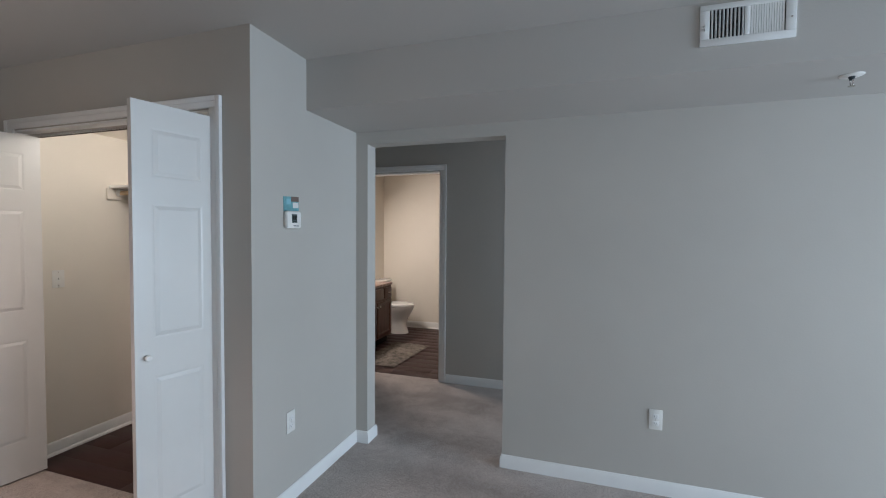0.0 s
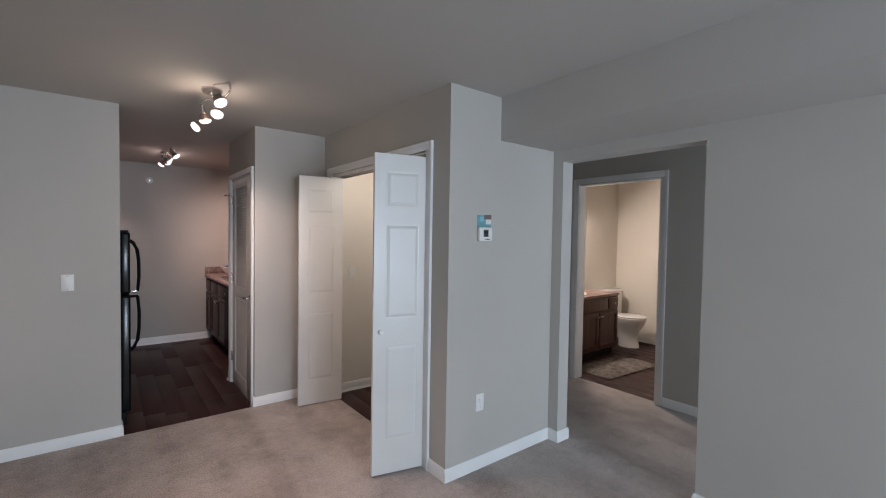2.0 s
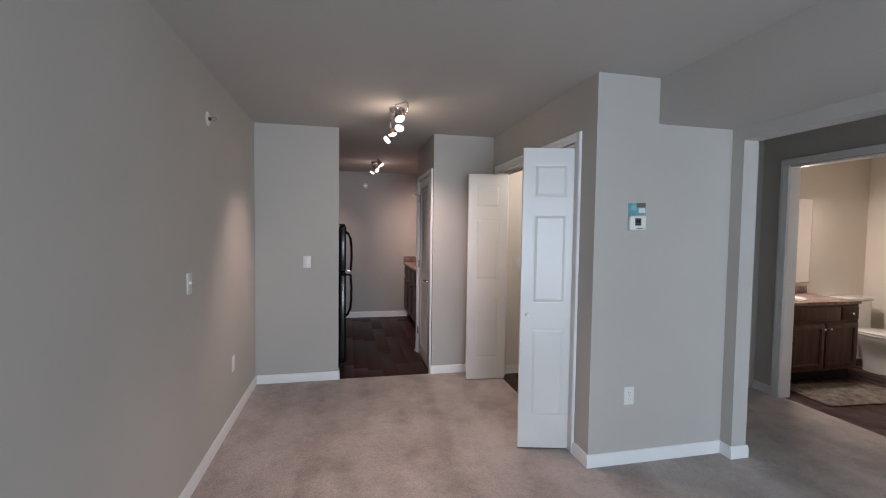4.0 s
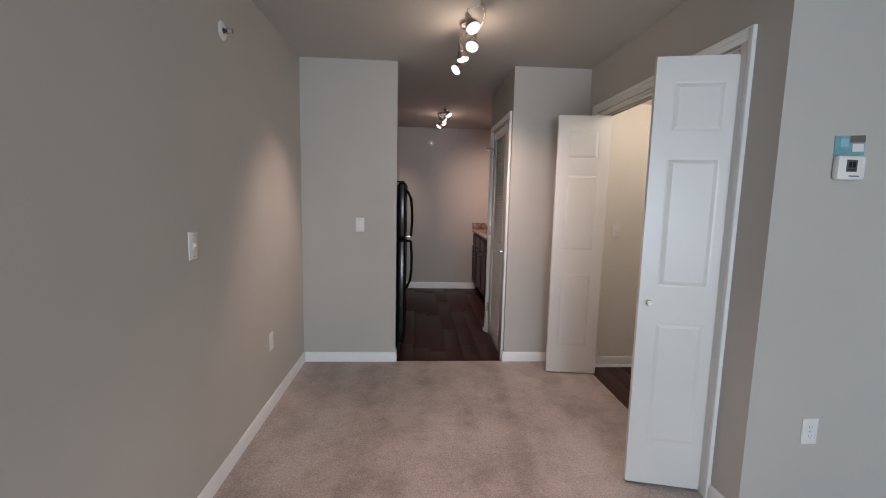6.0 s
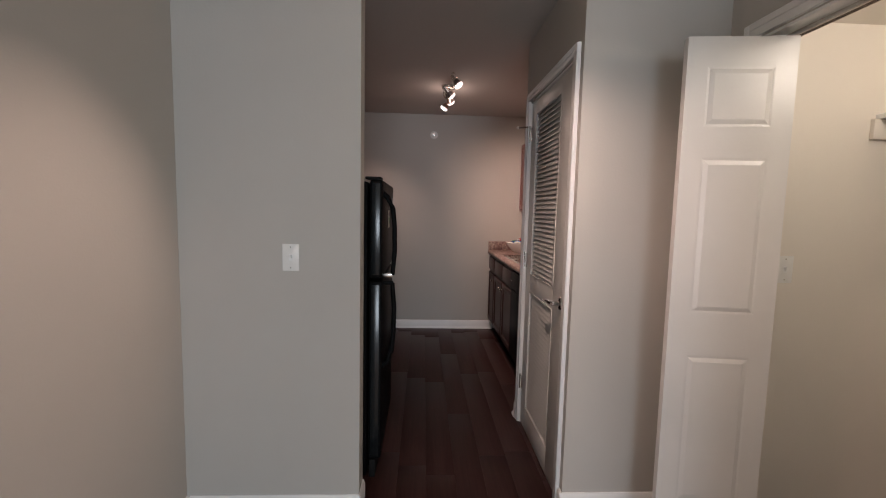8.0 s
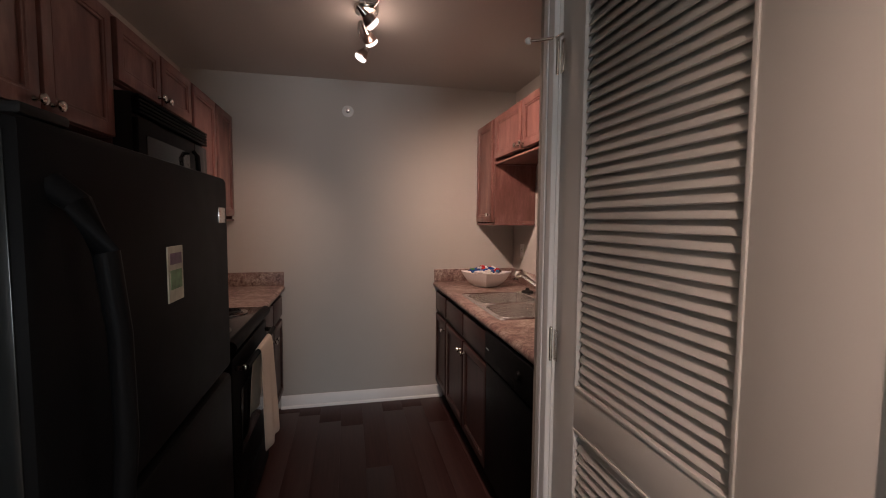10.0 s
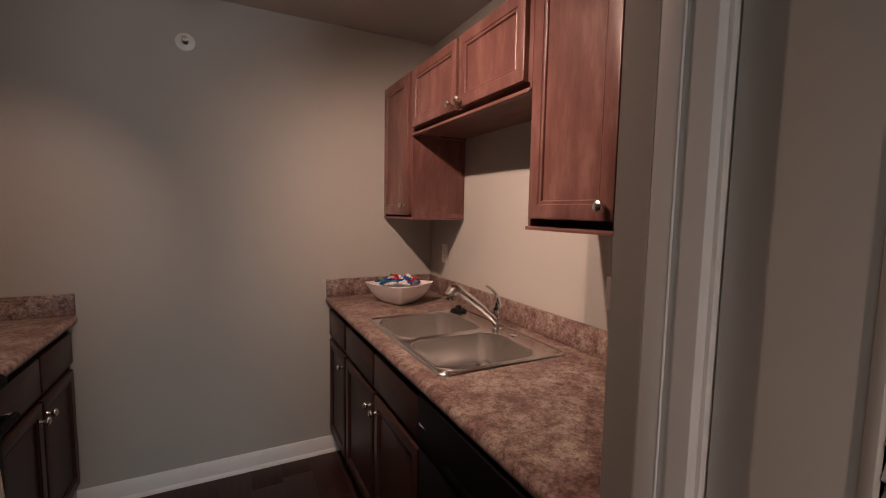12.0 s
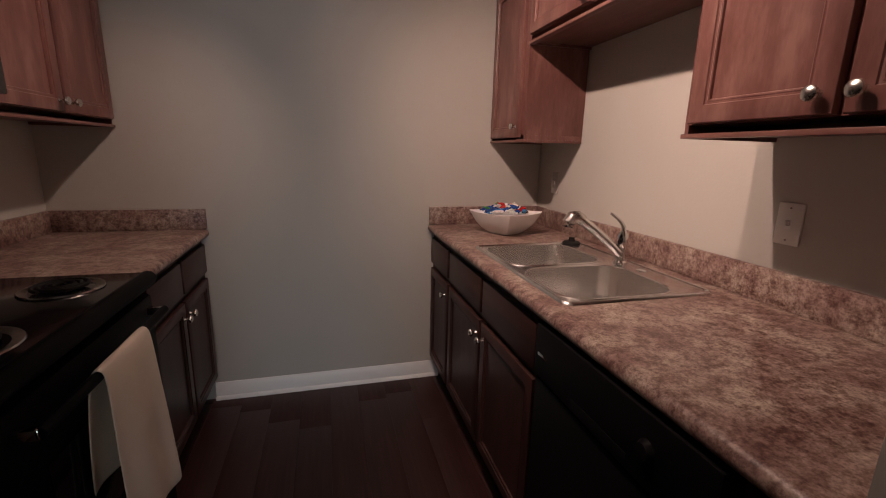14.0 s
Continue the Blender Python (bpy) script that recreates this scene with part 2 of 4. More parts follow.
def lathe(profile, m=None, segments=24, bm=None):
    """Turned shape: profile rows (radius, height) about z, then moved by m."""
    bm = bm or bmesh.new()
    rings = []
    for r, z in profile:
        if r < 1e-5:
            rings.append([bm.verts.new((0, 0, z))])
        else:
            rings.append([bm.verts.new((r * math.cos(2 * math.pi * i / segments), r * math.sin(2 * math.pi * i / segments), z)) for i in range(segments)])
    made = [v for ring in rings for v in ring]
    for a, b in zip(rings, rings[1:]):
        for i in range(segments):
            j = (i + 1) % segments
            if len(a) == 1 and len(b) == 1:
                continue
            if len(a) == 1:
                bm.faces.new((a[0], b[i], b[j]))
            elif len(b) == 1:
                bm.faces.new((a[i], b[0], a[j]))
            else:
                bm.faces.new((a[i], b[i], b[j], a[j]))
    if m is not None:
        bmesh.ops.transform(bm, matrix=m, verts=made)
    return bm


def tube(points, radius, bm=None, segments=12):
    """Round bar along points; radius: one number or one for each point."""
    bm = bm or bmesh.new()
    pts = [Vector(p) for p in points]
    rad = radius if isinstance(radius, (list, tuple)) else [radius] * len(pts)
    rings = []
    up = Vector((0, 0, 1))
    for i, p in enumerate(pts):
        d = (pts[min(i + 1, len(pts) - 1)] - pts[max(i - 1, 0)]).normalized()
        ref = up if abs(d.dot(up)) < 0.95 else Vector((1, 0, 0))
        s = d.cross(ref).normalized()
        u = s.cross(d).normalized()
        rings.append([bm.verts.new(p + rad[i] * (s * math.cos(2 * math.pi * k / segments) + u * math.sin(2 * math.pi * k / segments))) for k in range(segments)])
    for a, b in zip(rings, rings[1:]):
        for k in range(segments):
            bm.faces.new((a[k], a[(k + 1) % segments], b[(k + 1) % segments], b[k]))
    bm.faces.new(list(reversed(rings[0])))
    bm.faces.new(rings[-1])
    return bm


def arc(a, b, c, n=10):
    """Smooth curve from a to c, bent towards b."""
    a, b, c = Vector(a), Vector(b), Vector(c)
    return [(1 - t) ** 2 * a + 2 * t * (1 - t) * b + t * t * c for t in (i / n for i in range(n + 1))]


def finish(name, bm, material, smooth=True):
    bmesh.ops.recalc_face_normals(bm, faces=bm.faces[:])
    me = bpy.data.meshes.new(name)
    bm.to_mesh(me)
    bm.free()
    me.materials.append(material)
    if smooth:
        me.shade_smooth()
        me.set_sharp_from_angle(angle=radians(32))
    return me


def part(name, bm, material, parent, label="", at=None):
    ob = new(name, finish(name, bm, material))
    ob.parent = parent
    if at is not None:
        ob.matrix_basis = at
    if label:
        ob["label"] = label
    return ob


def thing(name, m, label, category, group=""):
    ob = new(name)
    ob.empty_display_size = 0.1
    ob.matrix_world = m
    return tagged(ob, label, category, group)


def structure(name, bm, material, label="", category="wall"):
    ob = new(name, finish(name, bm, material))
    return tagged(ob, label, category, "", "structure")


# ---- the shell ----


def portal(x0, x1, y0, y1, o0, o1, top, height=2.44):
    """Wall along y with one opening from the floor up to top."""
    bm = bmesh.new()
    prof = [(y0, -0.15), (o0, -0.15), (o0, top), (o1, top), (o1, -0.15), (y1, -0.15), (y1, height), (y0, height)]
    ends = [[bm.verts.new((x, y, z)) for y, z in prof] for x in (x0, x1)]
    for i in range(8):
        bm.faces.new((ends[0][i], ends[0][(i + 1) % 8], ends[1][(i + 1) % 8], ends[1][i]))
    for side in (0, 1):
        e = ends[side]
        for q in ((0, 1, 2, 7), (2, 3, 6, 7), (3, 4, 5, 6)):
            bm.faces.new([e[k] for k in q])
    return bm


H, SOFFIT = 2.44, 2.158
KF = -0.028  # kitchen floor, below the carpet's top
PY = 0.995  # end of the pantry walls
structure("wall_west", boxes((-0.12, 0, -8.6, 3.245, -0.15, H)), PAINT, "long greige painted wall beside the carpet")
structure("wall_entry", boxes((0, 0.757, 0, 0.11, -0.15, H)), PAINT, "greige wall stub beside the kitchen entry")
structure("wall_kitchen_back", boxes((0, 2.58, 3.125, 3.245, -0.15, H)), PAINT, "greige kitchen end wall between the counters")
structure("wall_kitchen_east", boxes((2.46, 2.58, PY, 3.125, -0.15, H)), PAINT, "greige kitchen wall behind the sink counter")
PD0, PD1, PDT = 0.085, 0.885, 2.05
structure("wall_pantry_front", boxes((1.797, 2.46, 0, 0.11, -0.15, H)), PAINT, "greige pantry wall beside the closet")
structure("wall_pantry_side", portal(1.687, 1.797, 0, PY, PD0, PD1, PDT), PAINT, "greige pantry wall around the louvred door")
structure("wall_pantry_back", boxes((1.797, 2.46, 0.896, PY, -0.15, H)), PAINT, "greige wall end beside the sink counter")
structure("wall_pantry_inside", boxes((2.46, 2.58, 0, PY, -0.15, H)), PAINT, "plain wall inside the pantry")
CD0, CD1, CDT = -1.668, -0.165, 2.062
structure("wall_closet", portal(2.315, 2.425, -1.898, 0, CD0, CD1, CDT),
          PAINT, "greige wall around the wide closet opening")
structure("wall_closet_inside", boxes((2.425, 3.35, -0.112, 0, -0.15, H), (3.24, 3.35, -1.785, -0.112, -0.15, H)), CREAM, "cream painted closet walls")
structure("wall_thermostat", boxes((2.425, 3.42, -1.898, -1.788, -0.15, H), (3.305, 3.42, -1.985, -1.898, -0.15, H)), PAINT, "greige wall with a thermostat and an outlet")
structure("wall_east", boxes((3.305, 3.42, -8.6, -2.933, -0.15, H), (3.305, 3.42, -2.933, -1.985, 2.074, H)), PAINT, "greige living room wall with the hall opening")
WX0, WX1, WZ = 0.55, 2.75, 2.1
structure("wall_south", boxes((0, WX0, -8.6, -8.48, -0.15, H), (WX1, 3.305, -8.6, -8.48, -0.15, H), (WX0, WX1, -8.6, -8.48, WZ, H), (WX0, WX1, -8.6, -8.48, -0.15, 0.12)),
          PAINT, "greige wall with a wide window")
structure("window_1", boxes((WX0, WX0 + 0.06, -8.58, -8.50, 0.12, WZ), (WX1 - 0.06, WX1, -8.58, -8.50, 0.12, WZ), (1.62, 1.68, -8.58, -8.50, 0.18, WZ - 0.06),
                            (WX0 + 0.06, WX1 - 0.06, -8.58, -8.50, 0.12, 0.18), (WX0 + 0.06, WX1 - 0.06, -8.58, -8.50, WZ - 0.06, WZ)), TRIM, "white framed wide window", "window")
BX = 4.66
BD0, BD1, BDT = -2.062, -1.195, 2.084
structure("wall_bathroom", portal(BX, BX + 0.115, -4.3, -0.25, BD0, BD1, BDT), PAINT, "greige hall wall with the bathroom doorway")
# the gap in the hall's end wall lets the added fill through
for name, r in (("wall_hall_north", (3.42, BX, -0.95, -0.84, -0.15, H)), ("wall_hall_west", (3.35, 3.42, -1.788, -0.84, -0.15, H)), ("wall_hall_south", (3.35, BX, -4.6, -4.5, -0.15, H)),
                ("wall_hall_end_1", (3.42, 3.5, -4.3, -4.19, -0.15, H)), ("wall_hall_end_2", (4.5, BX, -4.3, -4.19, -0.15, H)), ("wall_hall_end_3", (3.5, 4.5, -4.3, -4.19, 2.08, H))):
    structure(name, boxes(r), PAINT, "plain greige wall closing the hall")
for name, r in (("wall_bathroom_north", (BX + 0.115, 7.0, -0.36, -0.25, -0.15, H)), ("wall_bathroom_east", (6.9, 7.0, -3.0, -0.36, -0.15, H)), ("wall_bathroom_south", (BX + 0.115, 7.0, -3.1, -3.0, -0.15, H))):
    structure(name, boxes(r), CREAM, "cream painted bathroom wall")
structure("ceiling", boxes((-0.12, 7.0, -8.6, 3.245, H, H + 0.1)), CEIL, "flat greige painted ceiling", "ceiling")
structure("ceiling_soffit", boxes((2.745, 3.305, -8.48, -1.898, SOFFIT, H)), CEIL, "greige boxed soffit under the ceiling", "soffit")
structure("ceiling_closet", boxes((2.425, 3.24, -1.788, -0.112, 2.155, 2.20)), CREAM, "cream lowered closet ceiling", "ceiling")

# floors under everything
structure("floor", boxes((-0.12, 7.0, -8.6, 3.245, -0.15, -0.042)), SUBFLOOR, "dark floor slab", "floor")
structure("carpet_living", boxes((0, 2.36, -8.48, 0.0, -0.042, 0.002), (2.36, 3.305, -8.48, -1.898, -0.042, 0.002), (3.305, 3.42, -2.933, -1.985, -0.042, 0.002),
                                 (3.42, BX + 0.05, -4.19, -0.95, -0.042, 0.002)), CARPET, "worn beige cut-pile carpet", "carpet")


def run(name, a, b, inward, height=0.083, shoe=False, low=0.0):
    """Baseboard from a to b on the floor, its face towards inward."""
    a, b, n = Vector((*a, low)), Vector((*b, low)), Vector((*inward, 0))
    prof = [(0, 0), (0.013, 0), (0.013, height * 0.72), (0.009, height * 0.84), (0.007, height * 0.95), (0.004, height), (0, height)]
    if shoe:
        prof = [(0, 0), (0.026, 0), (0.025, 0.010), (0.020, 0.017), (0.013, 0.020)] + prof[2:]
    bm = bmesh.new()
    ends = [[bm.verts.new(p + n * d + Vector((0, 0, z))) for d, z in prof] for p in (a, b)]
    for i in range(len(prof)):
        j = (i + 1) % len(prof)
        bm.faces.new((ends[0][i], ends[0][j], ends[1][j], ends[1][i]))
    bm.faces.new(ends[0])
    bm.faces.new(list(reversed(ends[1])))
    return structure(name, bm, TRIM, "white painted baseboard", "baseboard")


run("baseboard", (0, -8.48), (0, 0), (1, 0))
run("baseboard", (0.013, 0), (0.757, 0), (0, -1))
run("baseboard", (0.757, -0.013), (0.757, 0.11), (1, 0))
run("baseboard", (1.674, 0), (2.315, 0), (0, -1))
run("baseboard", (1.687, 0), (1.687, PD0 - 0.051), (-1, 0))
run("baseboard", (2.315, -1.898), (2.315, -1.732), (-1, 0))
run("baseboard", (2.302, -1.898), (3.305, -1.898), (0, -1))
run("baseboard", (3.305, -1.911), (3.305, -1.985), (-1, 0))
run("baseboard", (3.292, -1.985), (3.433, -1.985), (0, -1))
run("baseboard", (3.305, -8.48), (3.305, -2.933), (-1, 0))
run("baseboard", (3.292, -2.933), (3.42, -2.933), (0, 1))
run("baseboard", (BX, -4.19), (BX, BD0 - 0.066), (-1, 0))
run("baseboard", (BX, BD1 + 0.066), (BX, -0.95), (-1, 0))
run("baseboard", (0.62, 3.125), (1.86, 3.125), (0, -1), 0.096, True, KF)
run("baseboard", (2.425, -0.112), (3.24, -0.112), (0, -1), 0.085, True)
run("baseboard", (3.24, -1.788), (3.24, -0.138), (-1, 0), 0.085, True)
run("baseboard", (1.687, 0.937), (1.687, PY), (-1, 0), 0.10, True, KF)
run("baseboard", (6.9, -3.0), (6.9, -0.36), (-1, 0), 0.10, True)
run("baseboard", (5.9, -0.36), (6.874, -0.36), (0, -1), 0.10, True)


def casing(name, axis_x, y0, y1, top, face, width=0.062, jamb=0.11, low=0.0, label="white painted door casing"):
    """Door trim on the wall plane x = axis_x, face -1 looks to -x: stepped side and head boards and the jamb lining."""
    frame_thing = tagged(thing(name, pose(axis_x, y0, 0), label, "door frame"), kind="structure")
    w = y1 - y0
    for nm, rows in (("side_casing", [(-width, 0.006, low, top + 0.006)]), ("side_casing", [(w - 0.006, w + width, low, top + 0.006)]),
                     ("head_casing", [(-width, w + width, top + 0.0065, top + width)])):
        bm = bmesh.new()
        for a, b, z0, z1 in rows:
            x0, x1 = sorted((0.0, face * 0.0155))
            box(bm, x0, x1, a, b, z0, z1, bevel=0.002)
            ia, ib = (a, b)
            if nm == "side_casing":
                ia, ib = (a, a + 0.026) if a < 0 else (b - 0.026, b)
                x0, x1 = sorted((face * 0.0155, face * 0.020))
                box(bm, x0, x1, ia, ib, z0, z1 + (width - 0.007), bevel=0.004)
            else:
                x0, x1 = sorted((face * 0.0155, face * 0.020))
                box(bm, x0, x1, a + 0.0265, b - 0.0265, z1 - 0.026, z1, bevel=0.004)
        part(nm, bm, TRIM, frame_thing)
    x0, x1 = sorted((face * 0.001, -face * jamb))
    for nm, r in (("jamb", (x0, x1, -0.0005, 0.010, low, top)), ("jamb", (x0, x1, w - 0.010, w + 0.0005, low, top)), ("head_jamb", (x0, x1, 0.010, w - 0.010, top - 0.010, top + 0.0005))):
        part(nm, boxes(r, bevel=0.001), TRIM, frame_thing)
    return frame_thing


casing("door_frame_closet", 2.315, CD0, CD1, CDT, -1)
casing("door_frame_pantry", 1.687, PD0, PD1, PDT, -1, width=0.050, low=KF)
casing("door_frame_bathroom", BX, BD0, BD1, BDT, -1, jamb=0.116)

def rounded(x0, x1, y0, y1, r, n=6):
    pts = []
    for cx, cy, a0 in ((x1 - r, y1 - r, 0), (x0 + r, y1 - r, 90), (x0 + r, y0 + r, 180), (x1 - r, y0 + r, 270)):
        for i in range(n + 1):
            a = radians(a0 + 90 * i / n)
            pts.append((cx + r * math.cos(a), cy + r * math.sin(a)))
    return pts


def loft(bm, rings, close=True):
    rs = [[bm.verts.new(p) for p in ring] for ring in rings]
    for a, b in zip(rs, rs[1:]):
        for i in range(len(a)):
            j = (i + 1) % len(a)
            bm.faces.new((a[i], a[j], b[j], b[i]))
    if close:
        bm.faces.new(rs[-1])
    return rs


# ---- doors ----


def panel_leaf(width, height, thick, rows, stile=0.075):
    """Moulded door slab: local x along the width, y through the thickness; rows are (bottom, top) of the panels."""
    bm = bmesh.new()
    xs = [0, stile, width - stile, width]
    zs = [0]
    for a, b in rows:
        zs += [a, b]
    zs.append(height)
    for side, y in ((-1, 0.0), (1, thick)):
        grid = [[bm.verts.new((x, y, z)) for x in xs] for z in zs]
        chosen = []
        for j in range(len(zs) - 1):
            for i in range(3):
                q = (grid[j][i], grid[j][i + 1], grid[j + 1][i + 1], grid[j + 1][i])
                f = bm.faces.new(q if side < 0 else tuple(reversed(q)))
                if i == 1 and j % 2 == 1:
                    chosen.append(f)
        bmesh.ops.inset_individual(bm, faces=chosen, thickness=0.013, depth=-0.0045)
        bmesh.ops.inset_individual(bm, faces=chosen, thickness=0.012, depth=-0.001)
        bmesh.ops.inset_individual(bm, faces=chosen, thickness=0.024, depth=0.0042)
    for x0, x1, z0, z1 in ((0, 0, 0, height), (width, width, 0, height)):
        vs = [bm.verts.new(p) for p in ((x0, 0, z0), (x0, thick, z0), (x0, thick, z1), (x0, 0, z1))]
        bm.faces.new(vs)
    for z in (0, height):
        vs = [bm.verts.new(p) for p in ((0, 0, z), (width, 0, z), (width, thick, z), (0, thick, z))]
        bm.faces.new(vs)
    bmesh.ops.remove_doubles(bm, verts=bm.verts[:], dist=0.0002)
    return bm


LEAF_ROWS = [(0.215, 0.815), (0.985, 1.575), (1.69, 1.905)]


def bifold_pair(pivot, fold, back, label, with_knob):
    """Two hinged leaves; pivot, fold and back are plan points of the hinge line."""
    base = thing("bifold_door", pose(pivot[0], pivot[1], 0.012), label, "door", "bifold doors of the closet")
    for nm, a, b in (("leaf", pivot, fold), ("leaf", back, fold)):
        d = Vector((b[0] - a[0], b[1] - a[1]))
        w = d.length
        ang = math.degrees(math.atan2(d.y, d.x))
        m = pose(a[0] - pivot[0], a[1] - pivot[1], 0, 0, 0, ang)
        leaf = part(nm, panel_leaf(w, 2.012, 0.033, LEAF_ROWS), DOORW, base, at=m)
        for p in leaf.data.polygons:
            p.use_smooth = False
        if with_knob and a is pivot:
            part("knob", lathe([(0.0, 0.0), (0.008, 0.0), (0.007, 0.008), (0.012, 0.013), (0.014, 0.019), (0.010, 0.024), (0, 0.025)], pose(w - 0.045, 0.033, 0.905, -90), 20),
                 PLASTIC, leaf, "small round white knob")
    return base


bifold_pair((2.352, -0.196), (1.990, -0.212), (2.372, -0.262), "white six-panel bifold door folded open", False)
bifold_pair((2.340, -1.648), (1.982, -1.560), (2.352, -1.520), "white six-panel bifold door folded open with a knob", True)

# bifold track under the closet head
tr = thing("bifold_track", pose(2.37, CD0 + 0.018, 2.026), "grey metal bifold track under the closet head", "door track")
part("rail", boxes((-0.014, -0.010, 0, 1.467, 0, 0.018), (0.010, 0.014, 0, 1.467, 0, 0.018), (-0.010, 0.010, 0, 1.467, 0.0142, 0.018)), NICKEL, tr)

# louvred pantry door; local x from the hinge side towards the latch, y into the wall
DX, DY1, DW_, DH = 1.694, PD1 - 0.012, PD1 - PD0 - 0.024, 2.030
ld = thing("louvred_door", pose(DX, DY1, 0.008, 0, 0, -90), "white louvred wooden door, closed", "door")
S, S2 = 0.108, 0.200
PAN = ((0.112, 0.868), (0.972, 1.955))
part("stile", boxes((0, S, 0, 0.034, KF, DH), bevel=0.0015), DOORW, ld)
part("stile", boxes((DW_ - S2, DW_, 0, 0.034, KF, DH), bevel=0.0015), DOORW, ld)
for z0, z1 in ((KF, PAN[0][0]), (PAN[0][1], PAN[1][0]), (PAN[1][1], DH)):
    part("rail", boxes((S, DW_ - S2, 0.0005, 0.0335, z0, z1), bevel=0.001), DOORW, ld)
bead = []
for z0, z1 in PAN:
    bead += [(S, S + 0.009, -0.003, 0.010, z0, z1), (DW_ - S2 - 0.009, DW_ - S2, -0.003, 0.010, z0, z1),
             (S + 0.009, DW_ - S2 - 0.009, -0.003, 0.010, z0, z0 + 0.009), (S + 0.009, DW_ - S2 - 0.009, -0.003, 0.010, z1 - 0.009, z1)]
for r in bead:
    part("bead", boxes(r, bevel=0.002), DOORW, ld)
slat_bm = bmesh.new()
box(slat_bm, S + 0.009, DW_ - S2 - 0.009, -0.0030, 0.0030, -0.0225, 0.0225, bevel=0.0024)
slat_me = finish("slat", slat_bm, DOORW)
for z0, z1 in PAN:
    n = round((z1 - z0) / 0.0259)
    for i in range(n):
        ob = new("slat", slat_me)
        ob.parent = ld
        ob.matrix_basis = pose(0, 0.018, z0 + (i + 0.5) * (z1 - z0) / n, -31)
for z in (0.242, 1.054, 1.840):
    h = part("hinge", tube([(-0.008, -0.010, z - 0.046), (-0.008, -0.010, z + 0.046)], 0.0065), NICKEL, ld, "brushed nickel hinge")
    part("hinge_leaf", boxes((-0.016, 0.016, -0.0045, -0.001, z - 0.044, z + 0.044), bevel=0.001), NICKEL, h)
    part("pin_cap", lathe([(0, 0.006), (0.005, 0.004), (0.007, 0), (0.007, -0.004)], pose(-0.008, -0.010, z + 0.047), 12), NICKEL, h)
stop = part("door_stop", tube([(-0.004, -0.010, 1.892), (-0.03, -0.045, 1.892), (-0.045, -0.075, 1.892)], 0.0042), NICKEL, ld, "hinge pin door stop with a white tip")
part("tip", lathe([(0, 0), (0.009, 0), (0.010, 0.008), (0.006, 0.014), (0, 0.015)], pose(-0.045, -0.073, 1.892, 90, 0, -30), 14), PLASTIC, stop)
part("door_stop_arm", tube([(-0.004, -0.010, 1.884), (0.02, -0.022, 1.884), (0.036, -0.02, 1.884)], 0.004), NICKEL, stop)
lev = part("lever_handle", lathe([(0, 0), (0.032, 0), (0.032, -0.004), (0.028, -0.010), (0.014, -0.013), (0.011, -0.045), (0, -0.046)], pose(DW_ - 0.065, 0, 0.925, -90) @ pose(0, 0, 0), 24), CHROME, ld, "chrome lever handle")
part("lever", tube(arc((DW_ - 0.065, -0.045, 0.925), (DW_ - 0.12, -0.062, 0.935), (DW_ - 0.180, -0.050, 0.918), 10), [0.010, 0.010, 0.009, 0.009, 0.008, 0.008, 0.008, 0.007, 0.007, 0.007, 0.006]), CHROME, lev)

# ---- wall plates, thermostat, vent, sprinklers ----


def wall_plate(m, kind, label):
    """Plate in local x (width), z (height), front towards -y."""
    ob = thing("light_switch" if kind == "switch" else "wall_outlet" if kind == "outlet" else "wall_plate", m, label, "switch" if kind == "switch" else "outlet")
    w, h = (0.115, 0.115) if kind == "double" else (0.070, 0.115)
    part("plate", boxes((-w / 2, w / 2, -0.006, 0, -h / 2, h / 2), bevel=0.003), PLASTIC, ob)
    if kind == "switch":
        part("toggle", boxes((-0.005, 0.005, -0.017, -0.006, -0.004, 0.010), bevel=0.002), PLASTIC, ob)
        part("toggle_slot", boxes((-0.0075, 0.0075, -0.0068, -0.0059, -0.0135, 0.0135)), TRIM, ob)
    else:
        for z in (-0.0195, 0.0195):
            face = part("socket", boxes((-0.0165, 0.0165, -0.0085, -0.006, z - 0.0135, z + 0.0135), bevel=0.0012), TRIM, ob)
            part("slots", boxes((-0.008, -0.006, -0.0089, -0.0084, z - 0.003, z + 0.005), (0.005, 0.007, -0.0089, -0.0084, z - 0.002, z + 0.004), (-0.002, 0.002, -0.0089, -0.0084, z - 0.009, z - 0.006)), HOLE, face)
    for z in ((-0.044, 0.044) if kind == "switch" else (0.0,)):
        part("screw", lathe([(0, -0.0012), (0.0025, -0.001), (0.003, 0)], pose(0, -0.006, z, 90) @ pose(0, 0, 0, 180), 10), NICKEL, ob)
    return ob


wall_plate(pose(0, -1.693, 1.165, 0, 0, 90), "switch", "white light switch on the greige wall")
wall_plate(pose(0, -0.790, 0.447, 0, 0, 90), "outlet", "white outlet low on the greige wall")
wall_plate(pose(0.465, 0, 1.155), "switch", "white light switch beside the kitchen entry")
wall_plate(pose(2.592, -1.898, 0.440), "outlet", "white outlet low under the thermostat")
wall_plate(pose(3.305, -3.801, 0.427, 0, 0, -90), "outlet", "white outlet on the living room wall")
wall_plate(pose(2.55, -0.112, 1.153), "switch", "cream light switch inside the closet")
wall_plate(pose(2.46, 1.655, 1.147, 0, 0, -90), "switch", "white switch above the kitchen backsplash")
wall_plate(pose(2.46, 2.925, 1.165, 0, 0, -90), "outlet", "white outlet in the counter corner")

